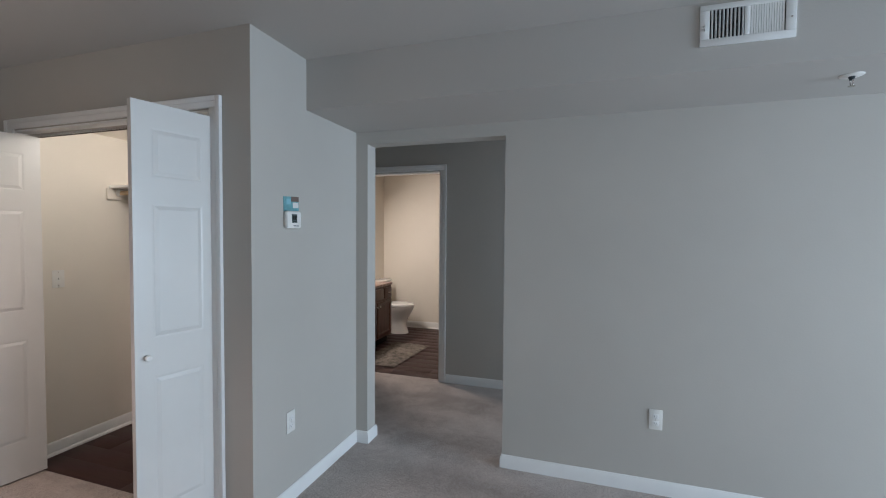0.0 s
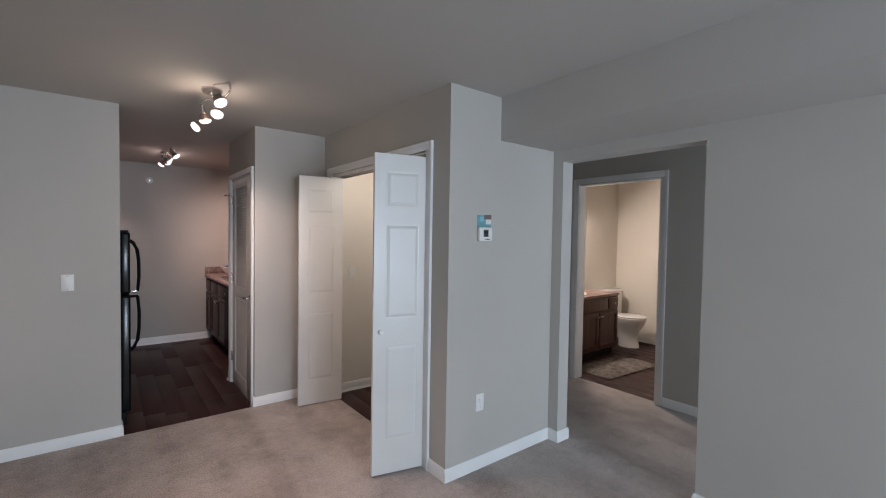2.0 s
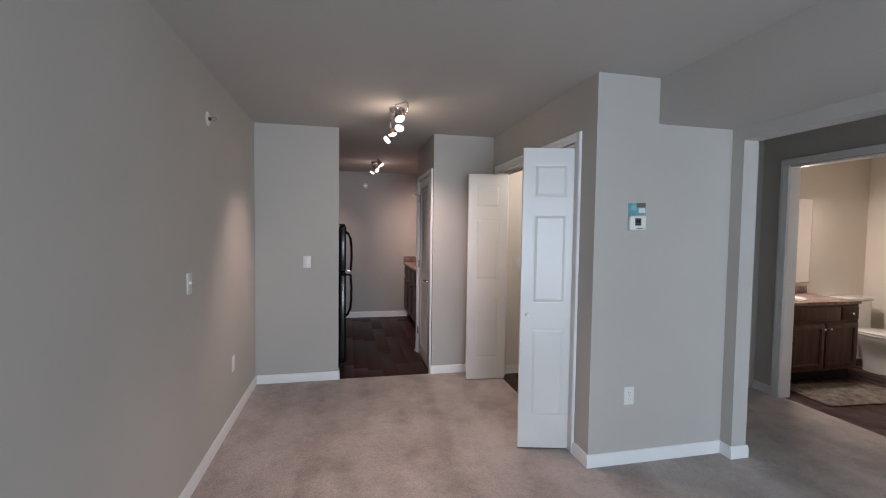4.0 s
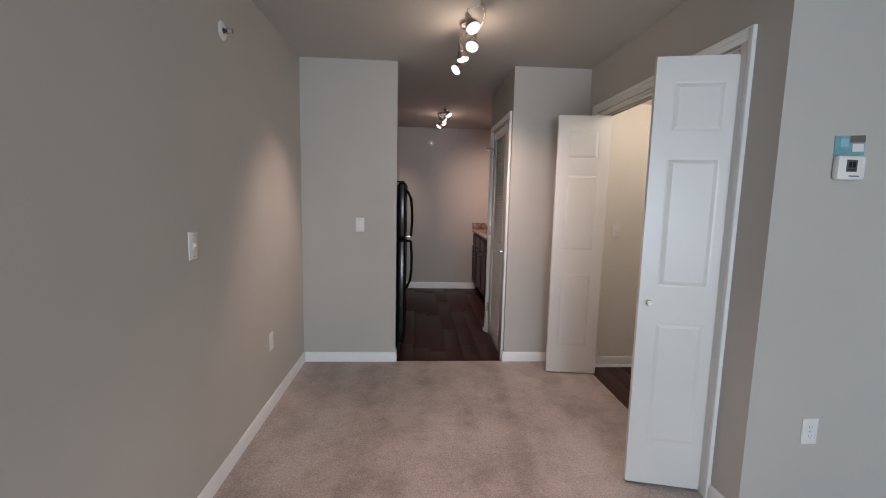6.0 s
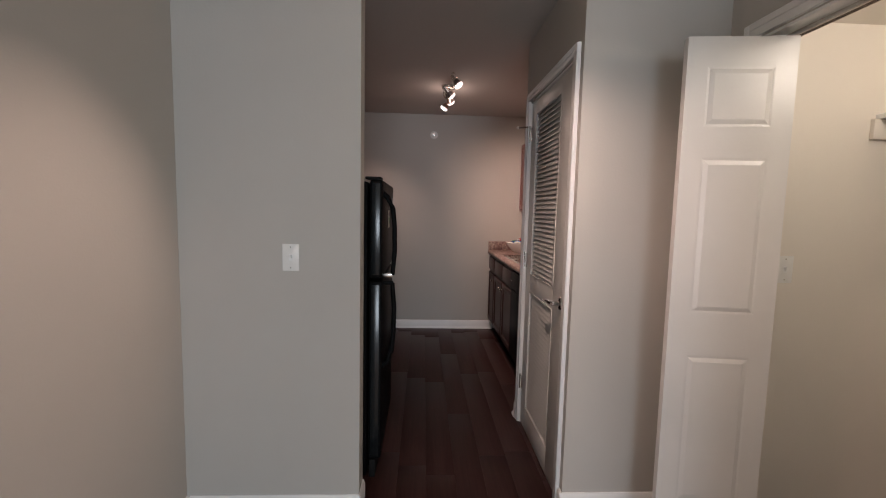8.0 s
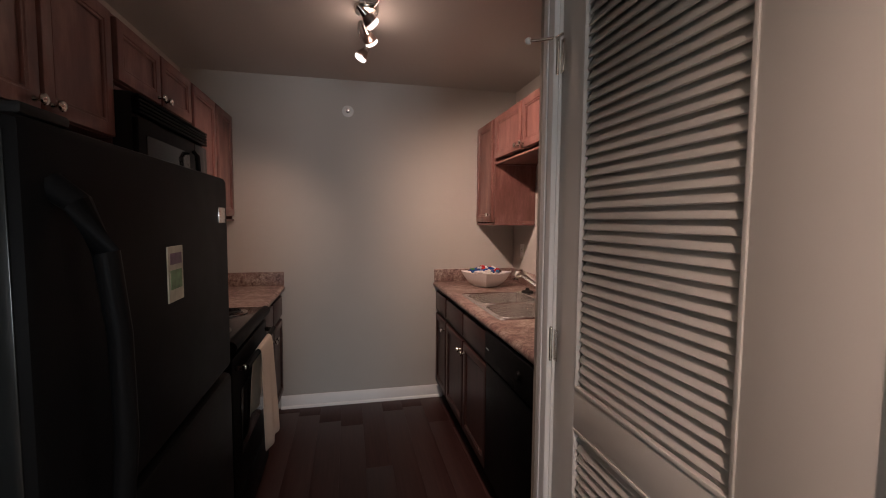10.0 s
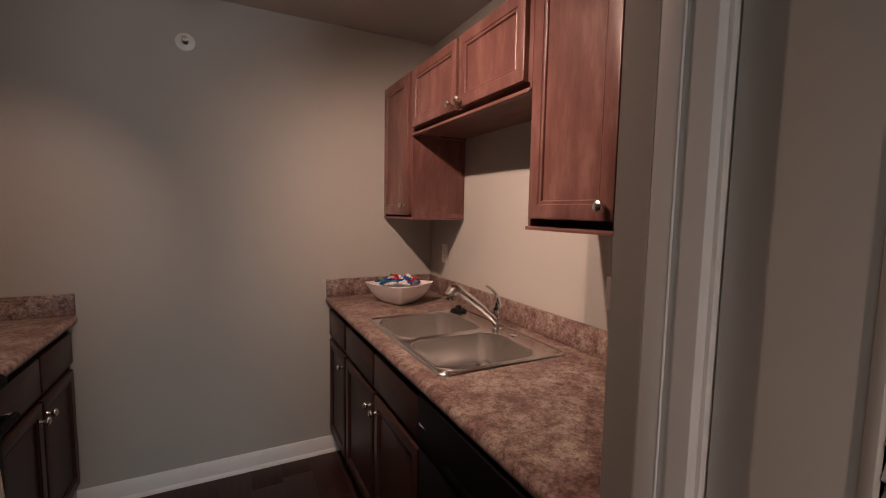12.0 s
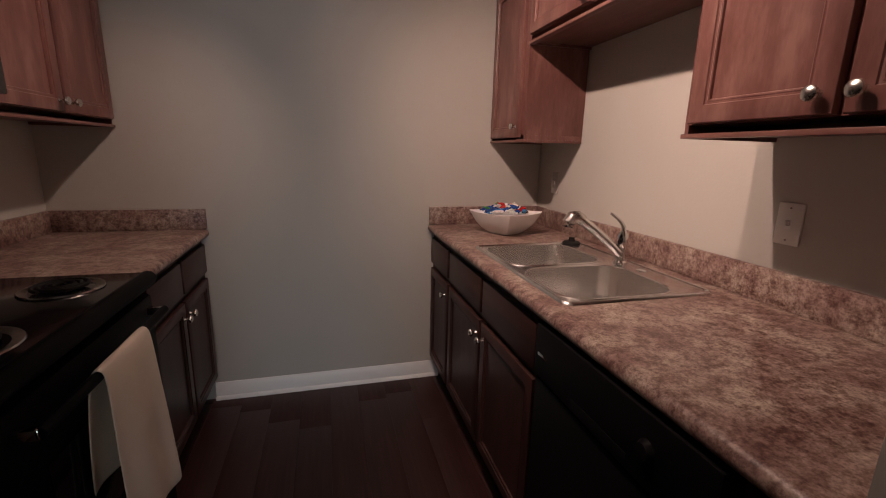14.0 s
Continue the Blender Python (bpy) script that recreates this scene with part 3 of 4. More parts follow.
th = thing("thermostat", pose(2.600, -1.898, 1.535), "white wall thermostat with a small grey screen", "thermostat")
part("body", boxes((-0.058, 0.058, -0.030, 0, -0.047, 0.047), bevel=0.012), PLASTIC, th)
part("screen", boxes((-0.026, 0.018, -0.0315, -0.029, -0.016, 0.030), bevel=0.001), surface("grey_lcd", (0.09, 0.11, 0.11), 0.2), th, "dark grey display")
part("digits", boxes((-0.018, -0.006, -0.0322, -0.0314, 0.0, 0.022), (-0.002, 0.010, -0.0322, -0.0314, 0.0, 0.022), (-0.018, 0.010, -0.0322, -0.0314, -0.010, -0.006)), MATTEBLACK, th)
for z in (0.022, 0.002):
    part("button", boxes((0.032, 0.048, -0.0325, -0.029, z - 0.006, z + 0.006), bevel=0.002), TRIM, th)
part("print_bar", boxes((-0.012, 0.030, -0.0312, -0.0298, -0.034, -0.030)), GREYSIDE, th)
cd = thing("paper_card", pose(2.607, -1.898, 1.588, 0, -3, 0), "teal and white printed card behind the thermostat", "card")
part("sheet", boxes((-0.062, 0.062, -0.003, 0, -0.005, 0.072)), surface("teal_print", (0.16, 0.36, 0.40), 0.5, vary=0.25, vary_scale=30), cd)
part("brown_band", boxes((0.0, 0.063, -0.004, -0.003, 0.045, 0.072)), surface("brown_print", (0.17, 0.12, 0.10), 0.5), cd)
part("white_box", boxes((0.012, 0.058, -0.004, -0.003, 0.010, 0.040)), surface("white_print", (0.75, 0.74, 0.72), 0.5), cd)
part("blue_box", boxes((-0.040, -0.005, -0.004, -0.003, 0.030, 0.060)), surface("pale_blue_print", (0.25, 0.50, 0.58), 0.5), cd)

# air register on the soffit face
vy0, vy1, vz0, vz1 = -4.184, -3.846, 2.256, 2.425
rg = thing("air_register", pose(2.745, vy1, vz0, 0, 0, -90), "white metal air register on the soffit", "vent")
RW, RH = vy1 - vy0, vz1 - vz0
part("backing", boxes((0.02, RW - 0.02, -0.004, -0.001, 0.02, RH - 0.02)), HOLE, rg)
for r in ((0, RW, -0.010, 0, 0, 0.030), (0, RW, -0.010, 0, RH - 0.022, RH), (0, 0.036, -0.0095, 0, 0.030, RH - 0.022), (RW - 0.036, RW, -0.0095, 0, 0.030, RH - 0.022), (RW / 2 - 0.008, RW / 2 + 0.008, -0.0095, 0, 0.030, RH - 0.022)):
    part("frame", boxes(r, bevel=0.0025), TRIM, rg)
for i in range(9):
    x = 0.040 + i * 0.0138
    part("fin", boxes((-0.0008, 0.0008, -0.006, 0.006, 0.030, RH - 0.022)), TRIM, rg, at=pose(x + 0.003, -0.004, 0, 0, 0, 40))
for i in range(14):
    x = RW / 2 + 0.013 + i * 0.0088
    part("fin", boxes((-0.0007, 0.0007, -0.006, 0.006, 0.030, RH - 0.022)), TRIM, rg, at=pose(x, -0.004, 0, 0, 0, -74))
part("damper_lever", boxes((0.014, 0.018, -0.024, -0.009, 0.060, 0.085), (0.0, 0.018, -0.024, -0.020, 0.070, 0.074), bevel=0.001), PLASTIC, rg)
for x in (0.016, RW - 0.016):
    part("screw", lathe([(0, 0.0015), (0.003, 0.001), (0.004, 0)], pose(x, -0.010, RH / 2 - 0.004, 90), 10), NICKEL, rg)


def sprinkler(m, label):
    """Fire sprinkler whose local z points out of the surface."""
    ob = thing("fire_sprinkler", m, label, "sprinkler", "fire sprinklers")
    part("escutcheon", lathe([(0.016, 0.0), (0.016, 0.008), (0.030, 0.007), (0.041, 0.003), (0.043, 0.0)], None, 28), PLASTIC, ob)
    part("body", lathe([(0, 0), (0.011, 0), (0.011, 0.014), (0.008, 0.018), (0.008, 0.022), (0, 0.022)], None, 16), GREYSIDE, ob)
    for sx in (-1, 1):
        part("yoke", tube(arc((sx * 0.008, 0, 0.02), (sx * 0.016, 0, 0.034), (sx * 0.003, 0, 0.046), 6), 0.0022, segments=8), NICKEL, ob)
    part("deflector", lathe([(0, 0.046), (0.012, 0.046), (0.0125, 0.048), (0, 0.049)], None, 16), NICKEL, ob)
    return ob


sprinkler(pose(0, -1.339, 2.138, 0, 90, 0), "white sidewall fire sprinkler on the long wall")
sprinkler(pose(1.128, 3.125, 2.212, 90, 0, 0), "white sidewall fire sprinkler on the kitchen end wall")
sprinkler(pose(2.98, -4.48, SOFFIT, 180, 0, 0), "white fire sprinkler under the soffit")

# ---- track lamps ----


def track_lamp(canopy, heads, label):
    ob = thing("track_light", pose(canopy[0], canopy[1], H), label, "ceiling lamp", "track lights")
    c = Vector((canopy[0], canopy[1], H))
    part("canopy", lathe([(0, 0), (0.062, 0), (0.062, -0.012), (0.055, -0.026), (0.018, -0.030), (0.012, -0.045), (0, -0.046)], None, 32), NICKEL, ob)
    heads = [(Vector(p) - 0.09 * (Vector(aim) - Vector(p)).normalized(), aim) for p, aim in heads]
    pts = [p - c for p, _ in heads]
    z = max(-0.060, max(p.z for p in pts) + 0.02)
    y0, y1 = pts[0].y - 0.04, pts[-1].y + 0.04
    wave = [(0.045 * math.sin(2 * math.pi * (i / 40)) + 0.012, y0 + (y1 - y0) * i / 40, z + 0.012 * math.sin(4 * math.pi * i / 40)) for i in range(41)]
    part("bar", tube(wave, 0.0065), NICKEL, ob, "wavy brushed nickel bar")
    part("stem", tube([(0, 0, -0.04), (0.004, 0.0, z)], 0.006), NICKEL, ob)
    for (p, aim), q in zip(heads, pts):
        way = (Vector(aim) - Vector(p)).normalized()
        rot = way.to_track_quat("Z", "Y").to_matrix().to_4x4()
        k = min(range(41), key=lambda i: abs(wave[i][1] - q.y))
        part("arm", tube([wave[k], (q.x, q.y, q.z + 0.03), (q.x, q.y, q.z)], 0.004, segments=8), NICKEL, ob)
        m = Matrix.Translation(q) @ rot
        head = part("head", lathe([(0, -0.012), (0.011, -0.010), (0.014, 0.004), (0.016, 0.022), (0.019, 0.038), (0.017, 0.040), (0, 0.040)], m, 24), NICKEL, ob, "brushed nickel socket")
        part("shade", lathe([(0.016, 0.036), (0.022, 0.042), (0.0275, 0.053), (0.032, 0.066), (0.0346, 0.075), (0.0325, 0.075)], m, 24), BELL, head, "bronze-toned metal bell")
        part("lens", lathe([(0.0340, 0.0745), (0.0352, 0.084), (0.0335, 0.092), (0.0275, 0.099), (0.016, 0.103), (0, 0.104)], m, 24), BULBGLOW, head, "lit frosted lens")
        part("shade_rim", lathe([(0.0346, 0.072), (0.0366, 0.073), (0.0366, 0.079), (0.0346, 0.080)], m, 24), BELL, head)
    return ob


track_lamp((1.222, -0.80), [(p, q) for (p, _), q in zip(LIVING_HEADS, ((2.1, -2.1, 0.0), (0.7, -1.9, 0.0), (1.8, -0.2, 0.0), (0.0, -0.66, 1.18)))], "brushed nickel wavy track light with four lit heads")
track_lamp((1.222, 1.98), KITCHEN_HEADS, "brushed nickel wavy track light over the kitchen floor")

# ---- closet ----
sh = thing("closet_shelf", pose(2.88, -0.112, 1.70), "white closet shelf on wall cleats", "shelf")
part("board", boxes((0.0, 0.36, -1.67, -0.0, 0.083, 0.102), bevel=0.002), TRIM, sh)
part("end_cleat", boxes((-0.02, 0.36, -0.018, 0, 0.0, 0.082), bevel=0.002), CREAM, sh)
part("back_cleat", boxes((0.342, 0.36, -1.67, -0.018, 0.0, 0.082), bevel=0.002), CREAM, sh)
rd = thing("closet_rod", pose(2.945, -0.13, 1.752), "pale wooden closet rod under the shelf", "closet rod")
part("dowel", tube([(0, 0, 0), (0, -0.8, 0), (0, -1.655, 0)], 0.0165, segments=18), RODWOOD, rd)
part("socket", lathe([(0, 0), (0.030, 0), (0.028, 0.008), (0.020, 0.014), (0.019, 0.02), (0, 0.02)], pose(0, 0.0, 0, 90), 20), PLASTIC, rd)
# closet lamp is unseen; a glowing globe is added where its light comes from
gl = thing("assumed_globe_light", pose(2.64, -0.95, 2.155), "unseen lit globe assumed on the closet ceiling", "ceiling lamp")
part("base", lathe([(0, 0), (0.055, 0), (0.055, -0.012), (0.042, -0.022), (0, -0.022)], None, 28), PLASTIC, gl)
globe = part("globe", lathe([(0.040, -0.020)] + [(0.088 * math.sin(a), -0.098 + 0.088 * math.cos(a)) for a in [0.47 + i * (math.pi - 0.47) / 14 for i in range(15)]], None, 28), GLOBEGLOW, gl, "glowing white globe, assumed form of the closet lamp")
globe.visible_shadow = False

# ---- kitchen cabinets ----


def knob(parent, x, z, y=0.0):
    k = part("knob", lathe([(0.0085, 0.0), (0.0075, -0.003), (0.0055, -0.007), (0.0055, -0.013), (0.009, -0.017), (0.0145, -0.0195), (0.0160, -0.0235), (0.0145, -0.028), (0.009, -0.0318), (0, -0.033)], pose(x, y, z, -90), 18), NICKEL, parent, "round brushed nickel knob")
    return k


def cabinet_door(parent, x0, x1, z0, z1, mv, mh, knob_at=None, stile=0.052):
    """Framed door with a recessed panel; front towards -y, back at y = 0."""
    t = 0.019
    s = stile

    def rect(d, y):
        return [(x0 + d, y, z0 + d), (x1 - d, y, z0 + d), (x1 - d, y, z1 - d), (x0 + d, y, z1 - d)]

    bm = bmesh.new()
    rings = [rect(d, y) for d, y in ((0.0, 0.0), (0.0, -t + 0.004), (0.0015, -t + 0.0012), (0.004, -t), (s - 0.010, -t), (s - 0.008, -t + 0.0035), (s - 0.004, -t + 0.0045), (s - 0.001, -t + 0.0030), (s + 0.002, -t + 0.0045), (s + 0.004, -0.0075), (s + 0.004, -0.003))]
    loft(bm, rings, close=False)
    d = part("door", bm, mv, parent)
    part("panel", boxes((x0 + s + 0.003, x1 - s - 0.003, -0.0085, -0.002, z0 + s + 0.003, z1 - s - 0.003)), mv, d)
    if knob_at:
        knob(d, knob_at[0], knob_at[1], -t)
    return d


def drawer_front(parent, x0, x1, z0, z1, mh, with_knob=True):
    d = part("drawer_front", boxes((x0, x1, -0.019, 0, z0, z1), bevel=0.004), mh, parent)
    if with_knob:
        knob(d, (x0 + x1) / 2, (z0 + z1) / 2, -0.019)
    return d


def upper_cabinet(m, width, height, depth, doors, label, group, knob_low=True):
    ob = thing("wall_cabinet", m, label, "cabinet", group)
    part("body", boxes((0, width, 0.0005, depth, 0.0335, height)), WOOD_V, ob)
    part("recess_back", boxes((0.001, width - 0.001, 0.14, depth, 0.0121, 0.0334)), WOOD_H, ob)
    for x in (0.0005, width - 0.0125):
        part("recess_side", boxes((x, x + 0.012, 0.001, 0.1399, 0.0121, 0.0334)), WOOD_V, ob)
    part("recess_floor", boxes((0.0126, width - 0.0126, 0.0181, 0.1399, 0.0070, 0.0120)), WOOD_H, ob)
    part("bottom_rail", boxes((0, width, -0.010, 0.018, 0.0, 0.0118), bevel=0.001), WOOD_H, ob)
    part("end_skirt", boxes((0, 0.012, 0.018, depth, 0.0, 0.0118)), WOOD_V, ob)
    part("end_skirt", boxes((width - 0.012, width, 0.018, depth, 0.0, 0.0118)), WOOD_V, ob)
    for x0, x1, side in doors:
        kx = x0 + 0.028 if side < 0 else x1 - 0.028
        cabinet_door(ob, x0, x1, 0.022 if len(doors) == 1 else 0.036, height - 0.012, WOOD_V, WOOD_H, (kx, 0.074 if height > 0.5 else 0.062))
    return ob


def base_cabinet(m, width, depth, columns, label, group, body=True):
    """columns: (x0, x1, knob side, drawer knob)."""
    ob = thing("base_cabinet", m, label, "cabinet", group)
    if body:
        bm = boxes((0, width, 0.0005, depth, 0.10, 0.868))
    else:
        bm = boxes((0, width, 0.0005, 0.02, 0.10, 0.868), (0, 0.016, 0.0201, depth, 0.10, 0.868), (0, width, 0.0201, depth, 0.10, 0.12))
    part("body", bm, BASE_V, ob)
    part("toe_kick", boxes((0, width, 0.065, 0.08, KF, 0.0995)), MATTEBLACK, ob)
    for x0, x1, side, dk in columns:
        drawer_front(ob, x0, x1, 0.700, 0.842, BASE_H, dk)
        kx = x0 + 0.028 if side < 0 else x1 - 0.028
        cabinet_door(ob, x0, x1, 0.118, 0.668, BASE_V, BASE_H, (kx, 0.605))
    return ob


GU, GB = "reddish wall cabinets", "dark base cabinets"
UX = 2.150
upper_cabinet(pose(UX, 3.122, 1.372, 0, 0, -90), 0.417, 0.760, 2.458 - UX, [(0.022, 0.378, 1)], "reddish cherry wall cabinet with one door", GU)
upper_cabinet(pose(UX, 2.703, 1.800, 0, 0, -90), 0.955, 0.332, 2.458 - UX, [(0.022, 0.482, 1), (0.504, 0.933, -1)], "short reddish cherry wall cabinet above the sink", GU)
upper_cabinet(pose(UX, 1.746, 1.366, 0, 0, -90), 0.730, 0.766, 2.458 - UX, [(0.024, 0.356, 1), (0.372, 0.712, -1)], "reddish cherry wall cabinet with two doors", GU)
LX = 0.312
upper_cabinet(pose(LX, 2.318, 1.390, 0, 0, 90), 0.800, 0.742, LX - 0.002, [(0.018, 0.396, 1), (0.414, 0.778, -1)], "reddish cherry wall cabinet beside the microwave", GU)
upper_cabinet(pose(LX, 1.552, 1.866, 0, 0, 90), 0.764, 0.266, LX - 0.002, [(0.018, 0.374, 1), (0.390, 0.746, -1)], "short reddish cherry wall cabinet above the microwave", GU)
upper_cabinet(pose(LX + 0.001, 0.79, 1.655, 0, 0, 90), 0.757, 0.477, LX - 0.002, [(0.018, 0.366, 1), (0.382, 0.739, -1)], "reddish cherry wall cabinet above the fridge", GU)

FX = 1.822
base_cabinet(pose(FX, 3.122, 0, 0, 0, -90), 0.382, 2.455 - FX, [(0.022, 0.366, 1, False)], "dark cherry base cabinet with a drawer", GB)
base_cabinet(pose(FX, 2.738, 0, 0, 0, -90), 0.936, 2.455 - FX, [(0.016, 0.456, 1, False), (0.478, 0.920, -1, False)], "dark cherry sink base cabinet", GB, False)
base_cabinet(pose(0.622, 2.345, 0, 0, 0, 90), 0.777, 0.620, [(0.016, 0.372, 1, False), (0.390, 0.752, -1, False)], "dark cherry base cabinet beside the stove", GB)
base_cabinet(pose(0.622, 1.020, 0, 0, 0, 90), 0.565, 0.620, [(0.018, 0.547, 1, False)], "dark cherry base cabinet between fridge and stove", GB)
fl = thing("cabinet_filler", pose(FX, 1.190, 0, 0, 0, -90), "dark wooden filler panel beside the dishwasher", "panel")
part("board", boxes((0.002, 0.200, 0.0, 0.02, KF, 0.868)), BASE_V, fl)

# ---- counters ----


def bullnose(bm, x_edge, x_in, y0, y1, z0=0.872, z1=0.914):
    """Rounded front edge along y."""
    r = (z1 - z0) / 2
    sgn = 1 if x_in > x_edge else -1
    cx = x_edge + sgn * r
    prof = [(x_in, z1), (cx, z1)] + [(cx - sgn * r * math.sin(a), (z0 + z1) / 2 + r * math.cos(a)) for a in [math.pi * i / 8 for i in range(1, 8)]] + [(cx, z0), (x_in, z0)]
    ends = [[bm.verts.new((x, y, z)) for x, z in prof] for y in (y0, y1)]
    n = len(prof)
    for i in range(n):
        j = (i + 1) % n
        bm.faces.new((ends[0][i], ends[0][j], ends[1][j], ends[1][i]))
    bm.faces.new(ends[0])
    bm.faces.new(list(reversed(ends[1])))


SX0, SX1, SY0, SY1 = 1.852, 2.372, 1.760, 2.520
ct = thing("countertop", pose(0, 0, 0), "mottled brown laminate countertop with a rolled edge", "countertop", "kitchen countertops")
bm = bmesh.new()
bullnose(bm, 1.786, SX0 + 0.01, PY + 0.002, 3.122)
box(bm, SX0 + 0.01, SX1 - 0.01, PY + 0.002, SY0 + 0.012, 0.872, 0.914)
box(bm, SX0 + 0.01, SX1 - 0.01, SY1 - 0.012, 3.122, 0.872, 0.914)
box(bm, SX1 - 0.01, 2.458, PY + 0.002, 3.122, 0.872, 0.914)
part("top", bm, COUNTER, ct)
part("backsplash", boxes((2.438, 2.4585, PY + 0.002, 3.102, 0.9145, 1.015), bevel=0.004), COUNTER, ct)
part("end_splash", boxes((1.790, 2.4585, 3.1025, 3.1225, 0.9145, 1.015), bevel=0.004), COUNTER, ct)
for y0, y1, full in ((2.324, 3.122, True), (1.018, 1.586, False)):
    ct = thing("countertop", pose(0, 0, 0), "mottled brown laminate countertop with a rolled edge", "countertop", "kitchen countertops")
    bm = bmesh.new()
    bullnose(bm, 0.660, 0.002, y0, y1)
    part("top", bm, COUNTER, ct)
    part("backsplash", boxes((0.002, 0.022, y0, y1 - (0.022 if full else 0), 0.9145, 1.015), bevel=0.004), COUNTER, ct)
    if full:
        part("end_splash", boxes((0.002, 0.656, 3.1025, 3.1225, 0.9145, 1.015), bevel=0.004), COUNTER, ct)

# ---- sink and faucet ----


sk = thing("kitchen_sink", pose(0, 0, 0), "double-bowl brushed steel sink set in the counter", "sink")
BZ = 0.9175
BOWLS = ((SX0 + 0.020, SX1 - 0.098, 2.154, SY1 - 0.024), (SX0 + 0.020, SX1 - 0.098, SY0 + 0.022, 2.126))
bm = bmesh.new()
outer = rounded(SX0, SX1, SY0, SY1, 0.03)
rs = loft(bm, [[(x, y, 0.9145) for x, y in outer], *[[(x, y, 0.9145 + 0.0075 * math.sin(math.pi * k / 8)) for x, y in rounded(SX0 + 0.0018 * k, SX1 - 0.0018 * k, SY0 + 0.0018 * k, SY1 - 0.0018 * k, 0.030 - 0.0015 * k)] for k in range(1, 7)], [(x, y, BZ) for x, y in rounded(SX0 + 0.014, SX1 - 0.014, SY0 + 0.014, SY1 - 0.014, 0.020)]], close=False)
edge = [bm.edges.get((rs[-1][i], rs[-1][(i + 1) % len(rs[-1])])) for i in range(len(rs[-1]))]
for x0, x1, y0, y1 in BOWLS:
    ring = [bm.verts.new((x, y, BZ)) for x, y in rounded(x0, x1, y0, y1, 0.085)]
    edge += [bm.edges.new((ring[i], ring[(i + 1) % len(ring)])) for i in range(len(ring))]
bmesh.ops.triangle_fill(bm, use_beauty=True, edges=edge)
part("rim", bm, STEEL, sk)
for x0, x1, y0, y1 in BOWLS:
    bm = bmesh.new()
    lev_rings = [(0.0, BZ, 0.085), (0.0015, BZ + 0.0028, 0.0845), (0.004, BZ + 0.0035, 0.084), (0.0065, BZ + 0.001, 0.083), (0.009, BZ - 0.03, 0.082), (0.014, BZ - 0.085, 0.080)]
    lev_rings += [(0.016 + 0.075 * (1 - math.cos(k * math.pi / 14)), BZ - 0.09 - 0.075 * math.sin(k * math.pi / 14), 0.078 - 0.004 * k) for k in range(1, 8)]
    lev_rings += [(0.125, BZ - 0.1675, 0.04)]
    loft(bm, [[(x, y, z) for x, y in rounded(x0 + d, x1 - d, y0 + d, y1 - d, r)] for d, z, r in lev_rings])
    b = part("bowl", bm, STEEL, sk, "brushed steel bowl")
    part("drain", lathe([(0, 0.004), (0.022, 0.003), (0.038, 0.005), (0.044, 0.002), (0.045, 0)], pose((x0 + x1) / 2, (y0 + y1) / 2, BZ - 0.1670), 24), CHROME, b)
fa = thing("kitchen_faucet", pose(2.315, 2.140, BZ), "chrome single-lever pull-out kitchen faucet", "faucet")
part("body", lathe([(0, 0), (0.027, 0), (0.027, 0.006), (0.021, 0.012), (0.019, 0.05), (0.021, 0.085), (0.018, 0.11), (0.010, 0.125), (0, 0.128)], None, 24), CHROME, fa)
part("lever", tube(arc((0.0, 0, 0.12), (0.006, 0.0, 0.155), (-0.050, 0.02, 0.190), 8), [0.009, 0.009, 0.008, 0.008, 0.007, 0.007, 0.006, 0.006, 0.005]), CHROME, fa)
sp = part("spout", tube(arc((-0.005, 0.0, 0.035), (-0.08, 0.02, 0.11), (-0.165, 0.045, 0.168), 8), [0.018, 0.0175, 0.017, 0.0168, 0.0168, 0.017, 0.0175, 0.018, 0.019]), CHROME, fa)
part("spray_head", tube([(-0.150, 0.041, 0.162), (-0.172, 0.047, 0.174), (-0.192, 0.052, 0.171), (-0.204, 0.055, 0.154), (-0.207, 0.056, 0.136)], [0.019, 0.024, 0.026, 0.025, 0.022]), NICKEL, sp)
hc = thing("sink_hole_cover", pose(2.325, 2.030, BZ), "small chrome sink hole cover", "cover")
part("cap", lathe([(0, 0.006), (0.016, 0.005), (0.021, 0.002), (0.021, 0)], None, 20), CHROME, hc)
so = thing("sink_stopper", pose(2.315, 2.485, 0.919), "black rubber sink stopper on the rim", "stopper")
part("disc", lathe([(0, 0), (0.040, 0), (0.041, 0.006), (0.034, 0.012), (0.016, 0.014), (0.012, 0.026), (0.014, 0.030), (0, 0.031)], None, 24), MATTEBLACK, so)

# ---- bowl of sweets ----
bw = thing("candy_bowl", pose(2.125, 2.815, 0.9145, 0, 0, 28), "white square flared ceramic bowl full of sweets", "bowl")


def square_ring(half, z, lift, inset=0.0, n=8):
    pts = []
    for k in range(4):
        a0 = radians(45 + 90 * k)
        c0 = Vector((math.cos(a0), math.sin(a0))) * half * math.sqrt(2)
        a1 = a0 + math.pi / 2
        c1 = Vector((math.cos(a1), math.sin(a1))) * half * math.sqrt(2)
        for i in range(n):
            t = i / n
            p = c0.lerp(c1, t)
            bow = 4 * t * (1 - t)
            p = p * (1 - 0.035 * bow) * (1 - 0.075 * (1 - bow) ** 3)
            pts.append((p.x, p.y, z + lift * (1 - bow)))
    return pts


